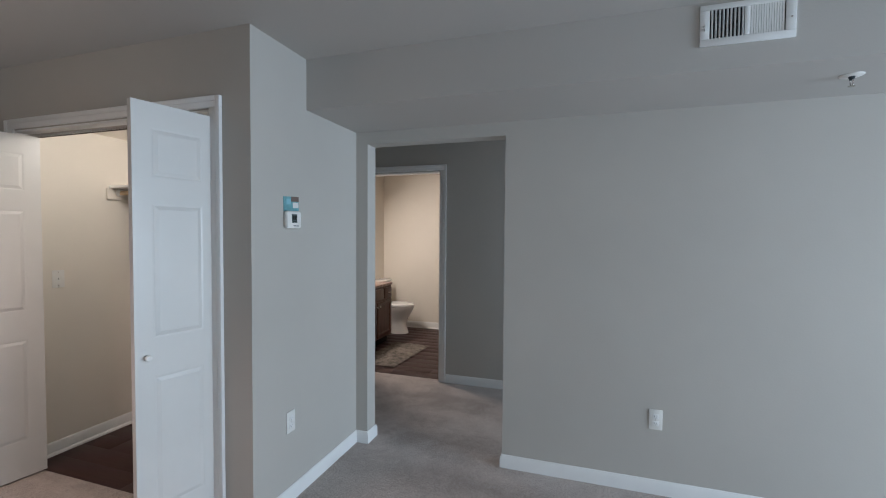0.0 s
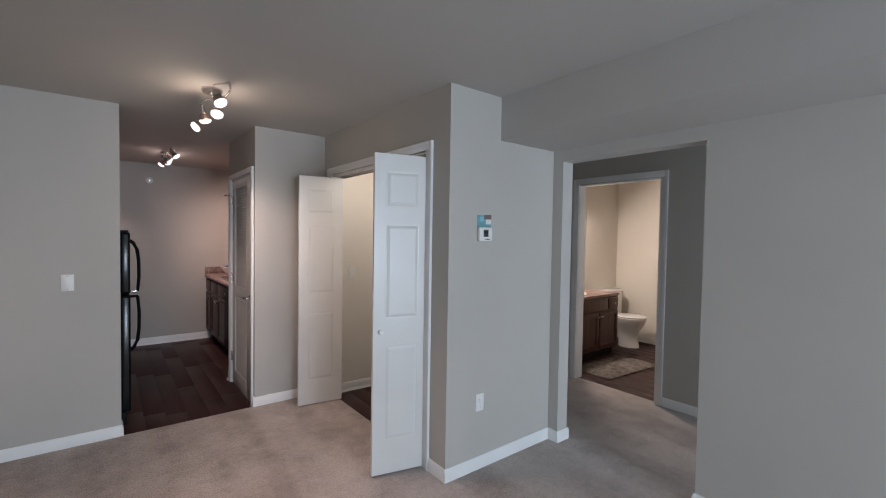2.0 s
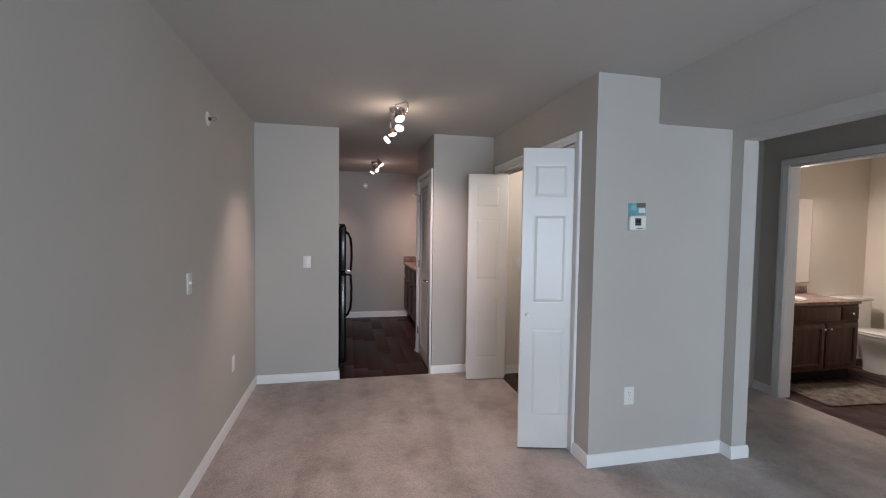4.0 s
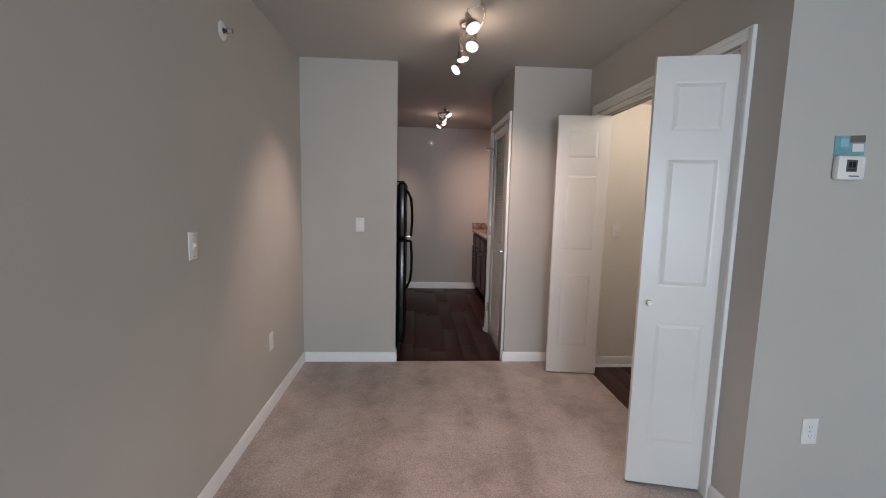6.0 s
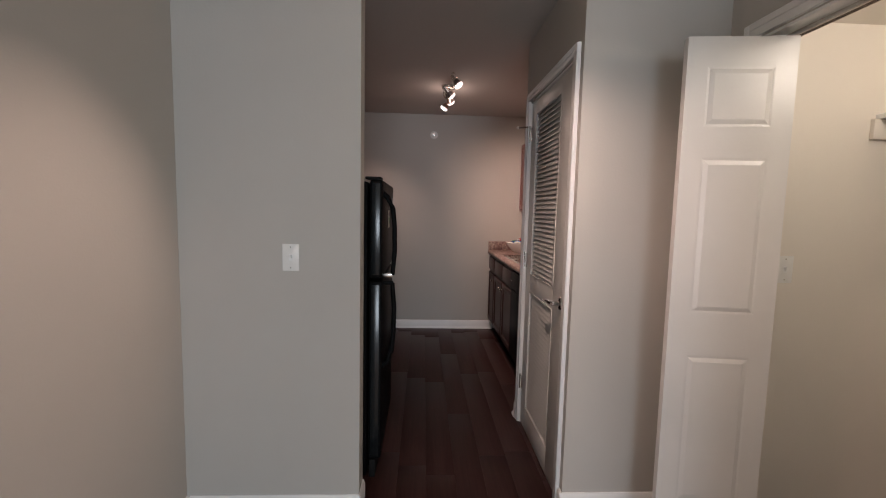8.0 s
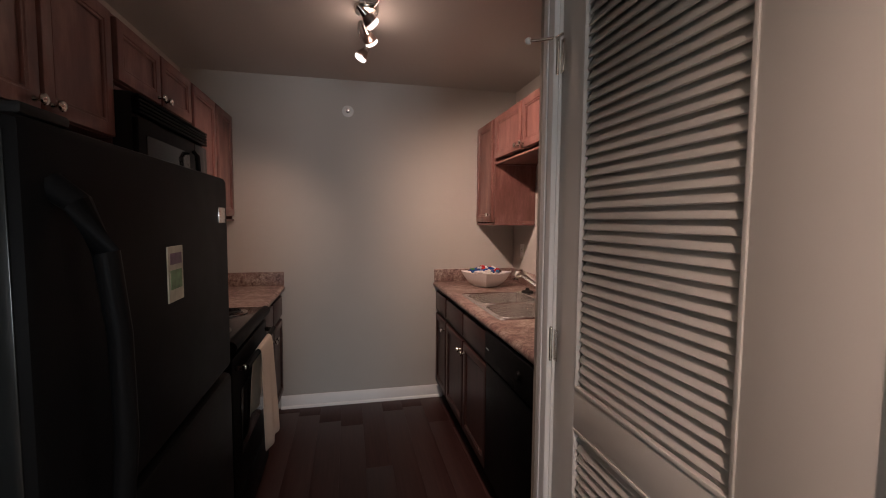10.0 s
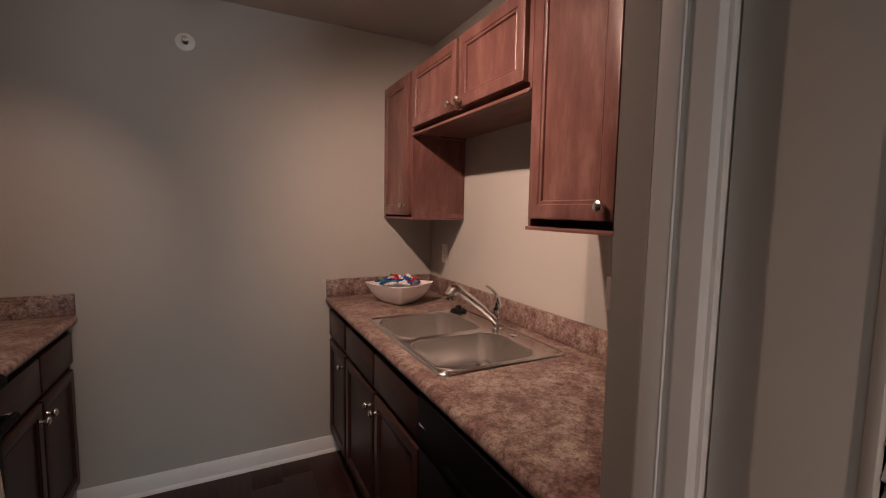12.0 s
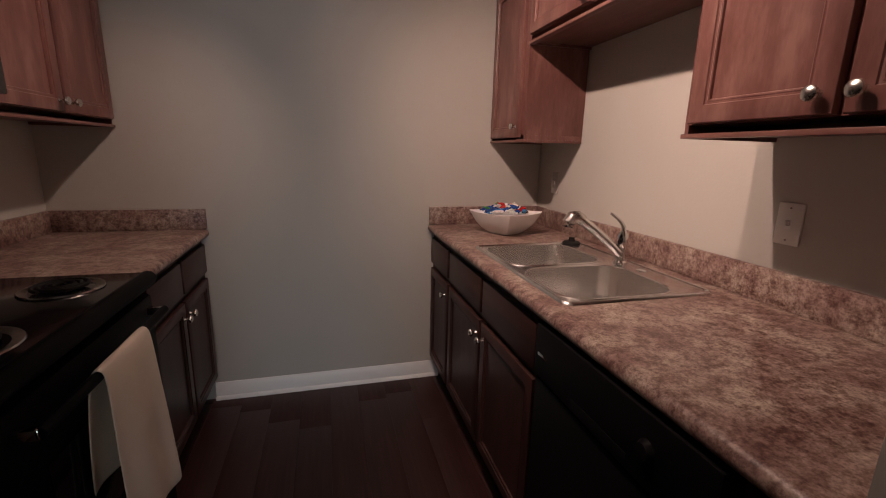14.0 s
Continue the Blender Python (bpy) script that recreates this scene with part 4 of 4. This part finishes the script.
bm = bmesh.new()
loft(bm, [square_ring(0.062, 0.0, 0), square_ring(0.068, 0.004, 0), square_ring(0.094, 0.026, 0.001), square_ring(0.115, 0.054, 0.002), square_ring(0.131, 0.084, 0.004), square_ring(0.144, 0.108, 0.007),
          square_ring(0.140, 0.110, 0.007), square_ring(0.126, 0.085, 0.004), square_ring(0.110, 0.056, 0.002), square_ring(0.088, 0.030, 0.001), square_ring(0.062, 0.012, 0)])
bm.faces.new([v for v in bm.verts][:32])
part("bowl", bm, CERAMIC, bw)
rng = random.Random(5)
COLORS = [("red", (0.55, 0.03, 0.03)), ("blue", (0.02, 0.07, 0.30)), ("white", (0.72, 0.72, 0.70)), ("light_blue", (0.06, 0.20, 0.42)), ("green", (0.06, 0.30, 0.10)), ("dark_brown", (0.08, 0.03, 0.02))]
WRAPS = [surface(n + "_wrapper", c, 0.25, vary=0.35, vary_scale=55, bump=0.6, bump_scale=110) for n, c in COLORS]
order = [0, 2, 1, 4, 0, 2, 1, 2, 3, 1, 0, 5, 1, 2, 4, 1, 0, 3, 5, 1, 2, 0, 1, 3, 1, 2, 5, 1]
for i, k in enumerate(order):
    a = 2.399963 * i
    r = min(0.021 * math.sqrt(i), 0.106)
    x, y = r * math.cos(a), r * math.sin(a)
    z = 0.112 + 0.026 * (1 - r / 0.1) + rng.uniform(-0.003, 0.010)
    c = thing("wrapped_candy", pose(2.125, 2.815, 0.9145, 0, 0, 28) @ pose(x, y, z, rng.uniform(-25, 25), rng.uniform(-25, 25), rng.uniform(0, 360)),
              COLORS[k][0].replace("_", " ") + " foil wrapped sweet in the white bowl", "candy", "wrapped sweets")
    L = rng.uniform(0.022, 0.038)
    part("wrapper", boxes((-L, L, -0.012, 0.012, -0.008, 0.008), bevel=0.006), WRAPS[k], c)
    for s in (-1, 1):
        bm = bmesh.new()
        t0 = [bm.verts.new((s * (L - 0.002), yy, zz)) for yy, zz in ((-0.003, -0.003), (0.003, -0.003), (0.003, 0.003), (-0.003, 0.003))]
        t1 = [bm.verts.new((s * (L + 0.014), yy, zz)) for yy, zz in ((-0.011, -0.002), (0.010, -0.005), (0.011, 0.002), (-0.009, 0.005))]
        for q in range(4):
            bm.faces.new((t0[q], t0[(q + 1) % 4], t1[(q + 1) % 4], t1[q]))
        bm.faces.new(t1)
        part("twist", bm, WRAPS[k], c)

# ---- appliances ----
dwm = thing("dishwasher", pose(FX, 1.797, 0, 0, 0, -90), "black built-in dishwasher under the counter", "dishwasher")
part("body", boxes((0.030, 0.602, 0.004, 0.60, 0.10, 0.866)), MATTEBLACK, dwm)
part("door", boxes((0.004, 0.600, -0.026, 0.003, 0.125, 0.700), bevel=0.006), BLACK, dwm)
cp = part("control_panel", boxes((0.004, 0.600, -0.034, 0.003, 0.708, 0.862), bevel=0.008), BLACK, dwm)
part("handle_recess", boxes((0.20, 0.40, -0.0352, -0.030, 0.716, 0.745), bevel=0.0008), BLACK, cp)
part("badge", boxes((0.026, 0.075, -0.0355, -0.0335, 0.775, 0.785), bevel=0.0008), CHROME, cp, "small chrome badge")
part("dial", lathe([(0, -0.014), (0.016, -0.013), (0.020, -0.003), (0.022, 0)], pose(0.45, -0.034, 0.79, -90), 24), BLACK, cp)
part("toe_panel", boxes((0.004, 0.600, 0.035, 0.05, KF, 0.098)), MATTEBLACK, dwm)

FRY0, FRY1, FRX = 0.280, 0.991, 0.825
fr = thing("refrigerator", pose(FRX, FRY0, 0, 0, 0, 90), "black top-freezer refrigerator with curved handles", "refrigerator")
FW = FRY1 - FRY0
part("body", boxes((0.006, FW - 0.006, 0.075, 0.74, KF + 0.01, 1.500), bevel=0.006), BLACK, fr)
part("freezer_door", boxes((0, FW, 0, 0.066, 1.022, 1.512), bevel=0.014), BLACK, fr)
part("fridge_door", boxes((0, FW, 0, 0.066, 0.075, 1.008), bevel=0.014), BLACK, fr)
for z0, z1 in ((1.040, 1.494), (0.093, 0.990)):
    part("door_edge", boxes((-0.0022, 0.002, 0.013, 0.054, z0, z1), bevel=0.0008), BLACKEDGE, fr, "glossy black door edge")
part("kick_grille", boxes((0.01, FW - 0.01, 0.03, 0.06, KF, 0.068), bevel=0.003), MATTEBLACK, fr)
part("top_hinge_cover", boxes((0.02, 0.10, 0.01, 0.09, 1.5125, 1.526), bevel=0.005), MATTEBLACK, fr)
for z0, z1, up in ((1.035, 1.445, 1), (0.995, 0.560, -1)):
    mid = [(0.045, -0.048, z0), (0.045, -0.058, z0 + 0.3 * (z1 - z0)), (0.045, -0.056, z0 + 0.6 * (z1 - z0)), (0.045, -0.046, z0 + 0.82 * (z1 - z0)), (0.045, -0.022, z0 + 0.95 * (z1 - z0)), (0.045, 0.004, z1)]
    hd = part("handle", tube(mid, [0.011, 0.012, 0.012, 0.013, 0.014, 0.015], segments=14), BLACK, fr, "curved black handle")
    part("mount", boxes((0.035, 0.055, -0.052, 0.002, z0 - 0.010, z0 + 0.010), bevel=0.004), NICKEL if up > 0 else BLACK, hd)
part("badge", boxes((FW - 0.085, FW - 0.035, -0.003, 0.002, 1.398, 1.436), bevel=0.0015), NICKEL, fr, "plain metal badge")
mg = thing("paper_magnet", pose(FRX, 0.602, 1.262, 0, 0, 90), "small printed paper card on the fridge door", "card")
part("sheet", boxes((0, 0.066, -0.003, -0.0005, 0, 0.098)), surface("card_print", (0.42, 0.40, 0.33), 0.5, vary=0.3, vary_scale=25), mg)
part("green_print", boxes((0.008, 0.058, -0.0038, -0.003, 0.022, 0.056)), surface("green_print", (0.12, 0.22, 0.12), 0.5, vary=0.4, vary_scale=60), mg)
part("dark_print", boxes((0.008, 0.058, -0.0038, -0.003, 0.066, 0.086)), surface("plum_print", (0.15, 0.09, 0.14), 0.5, vary=0.3, vary_scale=60), mg)

STY0, STY1, STX = 1.588, 2.322, 0.660
st = thing("stove", pose(STX, STY0, 0, 0, 0, 90), "black electric coil stove with a towel on its handle", "stove")
SW = STY1 - STY0
part("body", boxes((0.003, SW - 0.003, 0.03, 0.64, KF, 0.888)), BLACK, st)
part("cooktop", boxes((0, SW, -0.010, 0.64, 0.889, 0.916), bevel=0.008), BLACKGLASS, st, "shiny black cooktop")
part("front_lip", tube([(0.004, -0.006, 0.895), (SW - 0.004, -0.006, 0.895)], 0.026), BLACK, st)
part("oven_door", boxes((0.006, SW - 0.006, -0.012, 0.028, 0.235, 0.845), bevel=0.010), BLACK, st)
part("oven_window", boxes((0.12, SW - 0.12, -0.0155, -0.011, 0.40, 0.68), bevel=0.002), BLACKGLASS, st)
part("drawer", boxes((0.006, SW - 0.006, -0.010, 0.028, 0.04, 0.225), bevel=0.010), BLACK, st)
oh = part("oven_handle", tube([(0.045, -0.055, 0.800), (SW / 2, -0.062, 0.803), (SW - 0.045, -0.055, 0.800)], 0.013), BLACK, st)
for x in (0.05, SW - 0.05):
    part("bracket", boxes((x - 0.012, x + 0.012, -0.058, -0.010, 0.788, 0.812), bevel=0.005), CHROME, oh, "chrome bracket")
part("back_panel", boxes((0, SW, 0.585, 0.648, 0.917, 1.10), bevel=0.010), BLACK, st)
for i in range(5):
    part("control_knob", lathe([(0, -0.026), (0.016, -0.025), (0.020, -0.004), (0.022, 0)], pose(0.09 + i * 0.143, 0.585, 1.02, -90), 20), MATTEBLACK, st)
for cx, cy, r in ((0.185, 0.150, 0.098), (0.582, 0.150, 0.080), (0.185, 0.430, 0.080), (0.575, 0.430, 0.098)):
    bn = part("drip_pan", lathe([(r + 0.018, 0.0165 - 0.0155), (r + 0.016, 0.0045), (r + 0.006, 0.004), (r - 0.01, -0.002), (0.02, -0.002)], pose(cx, cy, 0.9165), 36), DRIP, st, "worn metal drip pan")
    spiral = [((r - 0.012) * (0.22 + 0.78 * k / 90) * math.cos(k * 0.24) + cx, (r - 0.012) * (0.22 + 0.78 * k / 90) * math.sin(k * 0.24) + cy, 0.927) for k in range(91)]
    part("coil", tube(spiral, 0.0052, segments=8), MATTEBLACK, bn, "dark heating coil")

tw = thing("kitchen_towel", pose(STX + 0.062, STY0, 0, 0, 0, 90), "cream cotton towel hung over the oven handle", "towel")
ty0, ty1 = 1.828 - STY0, 2.088 - STY0
bm = bmesh.new()
nx, rows_ = 14, []
path_ = [(0.036, 0.500), (0.034, 0.58), (0.030, 0.68), (0.024, 0.76), (0.018, 0.800), (0.010, 0.818), (0.0, 0.822), (-0.012, 0.818), (-0.019, 0.804), (-0.022, 0.75), (-0.025, 0.65), (-0.029, 0.54), (-0.033, 0.44), (-0.036, 0.37), (-0.037, 0.328)]
for j, (dy, z) in enumerate(path_):
    row = []
    for i in range(nx + 1):
        u = i / nx
        back = j < 6
        flare = 0.015 * max(0, (0.8 - z)) * (u - 0.5) * 2
        fold_ = 0.010 * math.sin(u * 9 + j * 0.1) * min(1, max(0, (0.83 - z) * 3))
        x = ty0 + (ty1 - ty0) * u + flare * 2 + (0.02 if not back else -0.045) * max(0, 0.8 - z)
        zz = z + 0.010 * math.sin(u * 5) * max(0, 0.5 - z) - (0.16 * max(0, 0.55 - z) * u if not back else 0)
        row.append(bm.verts.new((x, dy + fold_, zz)))
    rows_.append(row)
for a, b in zip(rows_, rows_[1:]):
    for i in range(nx):
        bm.faces.new((a[i], a[i + 1], b[i + 1], b[i]))
cl = part("cloth", bm, TOWEL, tw)
so_ = cl.modifiers.new("thickness", "SOLIDIFY")
so_.thickness = 0.005
sb_ = cl.modifiers.new("smooth", "SUBSURF")
sb_.levels = sb_.render_levels = 1

MWY0, MWY1, MWX = 1.553, 2.314, 0.392
mw = thing("microwave", pose(MWX, MWY0, 1.432, 0, 0, 90), "black over-the-range microwave under the short cabinet", "microwave")
MW = MWY1 - MWY0
part("body", boxes((0.0, MW, 0.022, 0.388, 0.0, 0.430), bevel=0.003), MATTEBLACK, mw)
part("door", boxes((0.002, MW * 0.76, 0.0, 0.022, 0.012, 0.342), bevel=0.006), BLACK, mw)
part("window", boxes((0.06, MW * 0.66, -0.003, 0.001, 0.075, 0.285), bevel=0.002), BLACKGLASS, mw, "dark glass window")
part("control_panel", boxes((MW * 0.765, MW - 0.002, 0.0, 0.022, 0.012, 0.342), bevel=0.005), BLACKGLASS, mw)
for i in range(5):
    part("vent_slat", boxes((0.004, MW - 0.004, -0.006, 0.022, -0.005, 0.005), bevel=0.003), BLACK, mw, at=pose(0, 0, 0.360 + i * 0.0145, 0) )
part("handle", tube([(MW * 0.715, -0.004, 0.060), (MW * 0.715, -0.022, 0.085), (MW * 0.715, -0.026, 0.18), (MW * 0.715, -0.022, 0.275), (MW * 0.715, -0.004, 0.30)], 0.011), BLACK, mw)
part("underside_filter", boxes((0.10, 0.66, 0.08, 0.30, -0.004, 0.0)), GREYSIDE, mw)

# ---- bathroom ----
VX0, VX1, VY = 4.80, 6.000, -0.905
va = thing("bathroom_vanity", pose(VX0, VY, 0), "brown wooden bathroom vanity with two doors", "vanity")
VW = VX1 - VX0
part("body", boxes((0, VW, 0.0005, -0.362 - VY, 0.10, 0.775)), VANITY_V, va)
part("toe_kick", boxes((0, VW, 0.06, 0.075, 0, 0.0995)), MATTEBLACK, va)
drawer_front(va, VW - 0.235, VW - 0.018, 0.615, 0.750, VANITY_V)
drawer_front(va, 0.27, VW - 0.255, 0.615, 0.750, VANITY_V, False)
cabinet_door(va, VW - 0.435, VW - 0.018, 0.125, 0.585, VANITY_V, VANITY_V, (VW - 0.405, 0.53))
cabinet_door(va, VW - 0.875, VW - 0.455, 0.125, 0.585, VANITY_V, VANITY_V, (VW - 0.485, 0.53))
vt = thing("bathroom_countertop", pose(VX0, VY, 0.776), "speckled brown vanity top with a white basin", "countertop")
part("slab", boxes((-0.02, VW + 0.012, -0.020, -0.362 - VY, 0, 0.032), bevel=0.006), COUNTER, vt)
part("backsplash", boxes((-0.02, VW + 0.012, -0.382 - VY, -0.362 - VY, 0.0325, 0.12), bevel=0.003), COUNTER, vt)
part("basin", lathe([(0.215, 0.0), (0.225, 0.008), (0.215, 0.014), (0.195, 0.012), (0.15, -0.02), (0, -0.03)], pose(0.50, 0.26, 0.0325) @ Matrix.Diagonal((1.1, 0.9, 1, 1)), 36), CERAMIC, vt, "white oval basin")
mi = thing("bathroom_mirror", pose(4.86, -0.362, 0.935), "frameless mirror above the vanity", "mirror")
part("glass", boxes((0, 1.19, -0.006, 0, 0, 0.95)), MIRROR, mi)
vl = thing("vanity_light", pose(5.10, -0.362, 2.00), "lit vanity light bar above the mirror", "wall lamp")
part("plate", boxes((0, 0.62, -0.03, 0, -0.05, 0.05), bevel=0.006), NICKEL, vl)
for i in range(4):
    part("bulb", lathe([(0, -0.052)] + [(0.048 * math.sin(a), -0.048 * math.cos(a)) for a in [0.3 + 0.28 * k for k in range(10)]], pose(0.08 + 0.155 * i, -0.075, 0.0, 90), 20), VANITYGLOW, vl, "glowing round bulb")

TX = 6.50
tl = thing("toilet", pose(TX, -0.362, 0), "white ceramic toilet with its lid closed", "toilet")
bm = bmesh.new()


def oval(cx, cy, rx, ryf, ryb, z, n=32):
    return [(cx + rx * math.sin(2 * math.pi * i / n), cy - (ryf if math.cos(2 * math.pi * i / n) > 0 else ryb) * math.cos(2 * math.pi * i / n), z) for i in range(n)]


loft(bm, [oval(0, -0.45, 0.118, 0.140, 0.150, 0.0), oval(0, -0.45, 0.112, 0.134, 0.145, 0.03), oval(0, -0.44, 0.098, 0.118, 0.150, 0.13), oval(0, -0.44, 0.112, 0.140, 0.165, 0.22),
          oval(0, -0.44, 0.160, 0.205, 0.20, 0.32), oval(0, -0.44, 0.180, 0.226, 0.22, 0.375), oval(0, -0.44, 0.182, 0.230, 0.22, 0.395)])
part("bowl", bm, CERAMIC, tl)
bm = bmesh.new()
loft(bm, [oval(0, -0.44, 0.184, 0.233, 0.215, 0.397), oval(0, -0.44, 0.190, 0.239, 0.22, 0.404), oval(0, -0.44, 0.188, 0.237, 0.22, 0.413), oval(0, -0.44, 0.18, 0.228, 0.21, 0.417)])
part("seat", bm, CERAMIC, tl)
bm = bmesh.new()
loft(bm, [oval(0, -0.44, 0.184, 0.233, 0.215, 0.4185), oval(0, -0.44, 0.188, 0.237, 0.22, 0.424), oval(0, -0.44, 0.186, 0.235, 0.22, 0.434), oval(0, -0.44, 0.163, 0.212, 0.19, 0.442), oval(0, -0.44, 0.10, 0.14, 0.12, 0.445)])
part("lid", bm, CERAMIC, tl)
part("tank", boxes((-0.235, 0.235, -0.205, -0.002, 0.39, 0.735), bevel=0.025), CERAMIC, tl)
part("tank_lid", boxes((-0.245, 0.245, -0.215, -0.001, 0.736, 0.772), bevel=0.012), CERAMIC, tl)
part("flush_lever", tube([(-0.17, -0.205, 0.68), (-0.17, -0.225, 0.68), (-0.11, -0.228, 0.672)], 0.006), CHROME, tl)
part("seat_hinge", boxes((-0.09, -0.05, -0.245, -0.215, 0.397, 0.425), (0.05, 0.09, -0.245, -0.215, 0.397, 0.425), bevel=0.006), CERAMIC, tl)

mt = thing("bath_mat", pose(5.42, -1.235, 0.0, 0, 0, -4), "shaggy taupe bath mat on the dark floor", "rug")
bm = bmesh.new()
nu, nv = 90, 46
for i in range(nu + 1):
    for j in range(nv + 1):
        u, v = i / nu - 0.5, j / nv - 0.5
        e = min(1.0, 8 * min(0.5 - abs(u), 0.5 - abs(v)) + 0.25)
        n = noise.noise(Vector((u * 60, v * 32, 0.3)))
        n2 = noise.noise(Vector((u * 22, v * 12, 4.3)))
        bm.verts.new((u * 0.98 + 0.008 * n2, v * 0.50 + 0.008 * n, 0.004 + e * (0.018 + 0.010 * n + 0.006 * n2)))
bm.verts.ensure_lookup_table()
for i in range(nu):
    for j in range(nv):
        a = i * (nv + 1) + j
        bm.faces.new((bm.verts[a], bm.verts[a + nv + 1], bm.verts[a + nv + 2], bm.verts[a + 1]))
part("rug", bm, MATFIBRE, mt)

# ---- plank floors, last ----


def plank_floor(name, x0, x1, y0, y1, seed, label, top=-0.001, width=0.152, length=1.22):
    base = structure(name, boxes((x0, x1, y0, y1, -0.0415, top - 0.008)), SUBFLOOR, label, "floor")
    r = random.Random(seed)
    meshes = {}
    x = x0
    while x < x1 - 0.005:
        w = min(width, x1 - x)
        y = y0 - r.uniform(0.1, length - 0.1)
        while y < y1 - 0.004:
            a, b = max(y, y0), min(y + length, y1)
            if b - a > 0.01:
                key = (round(w, 3), round(b - a, 3))
                if key not in meshes:
                    meshes[key] = finish("plank", boxes((0.0002, w - 0.0002, 0.0002, b - a - 0.0002, 0, 0.0105), bevel=0.0005), PLANK)
                ob = new("plank", meshes[key])
                ob.parent = base
                ob.location = (x, a, top - 0.0105 + r.uniform(-0.0002, 0.0002))
            y += length
        x += width
    return base


plank_floor("floor_kitchen", 0.0, 2.46, 0.003, 3.125, 3, "dark brown wood plank floor of the kitchen", KF)
plank_floor("floor_closet", 2.362, 3.24, -1.788, -0.112, 4, "dark brown wood plank floor of the closet")
plank_floor("floor_bathroom", BX + 0.052, 6.9, -3.0, -0.36, 6, "dark brown wood plank floor of the bathroom")
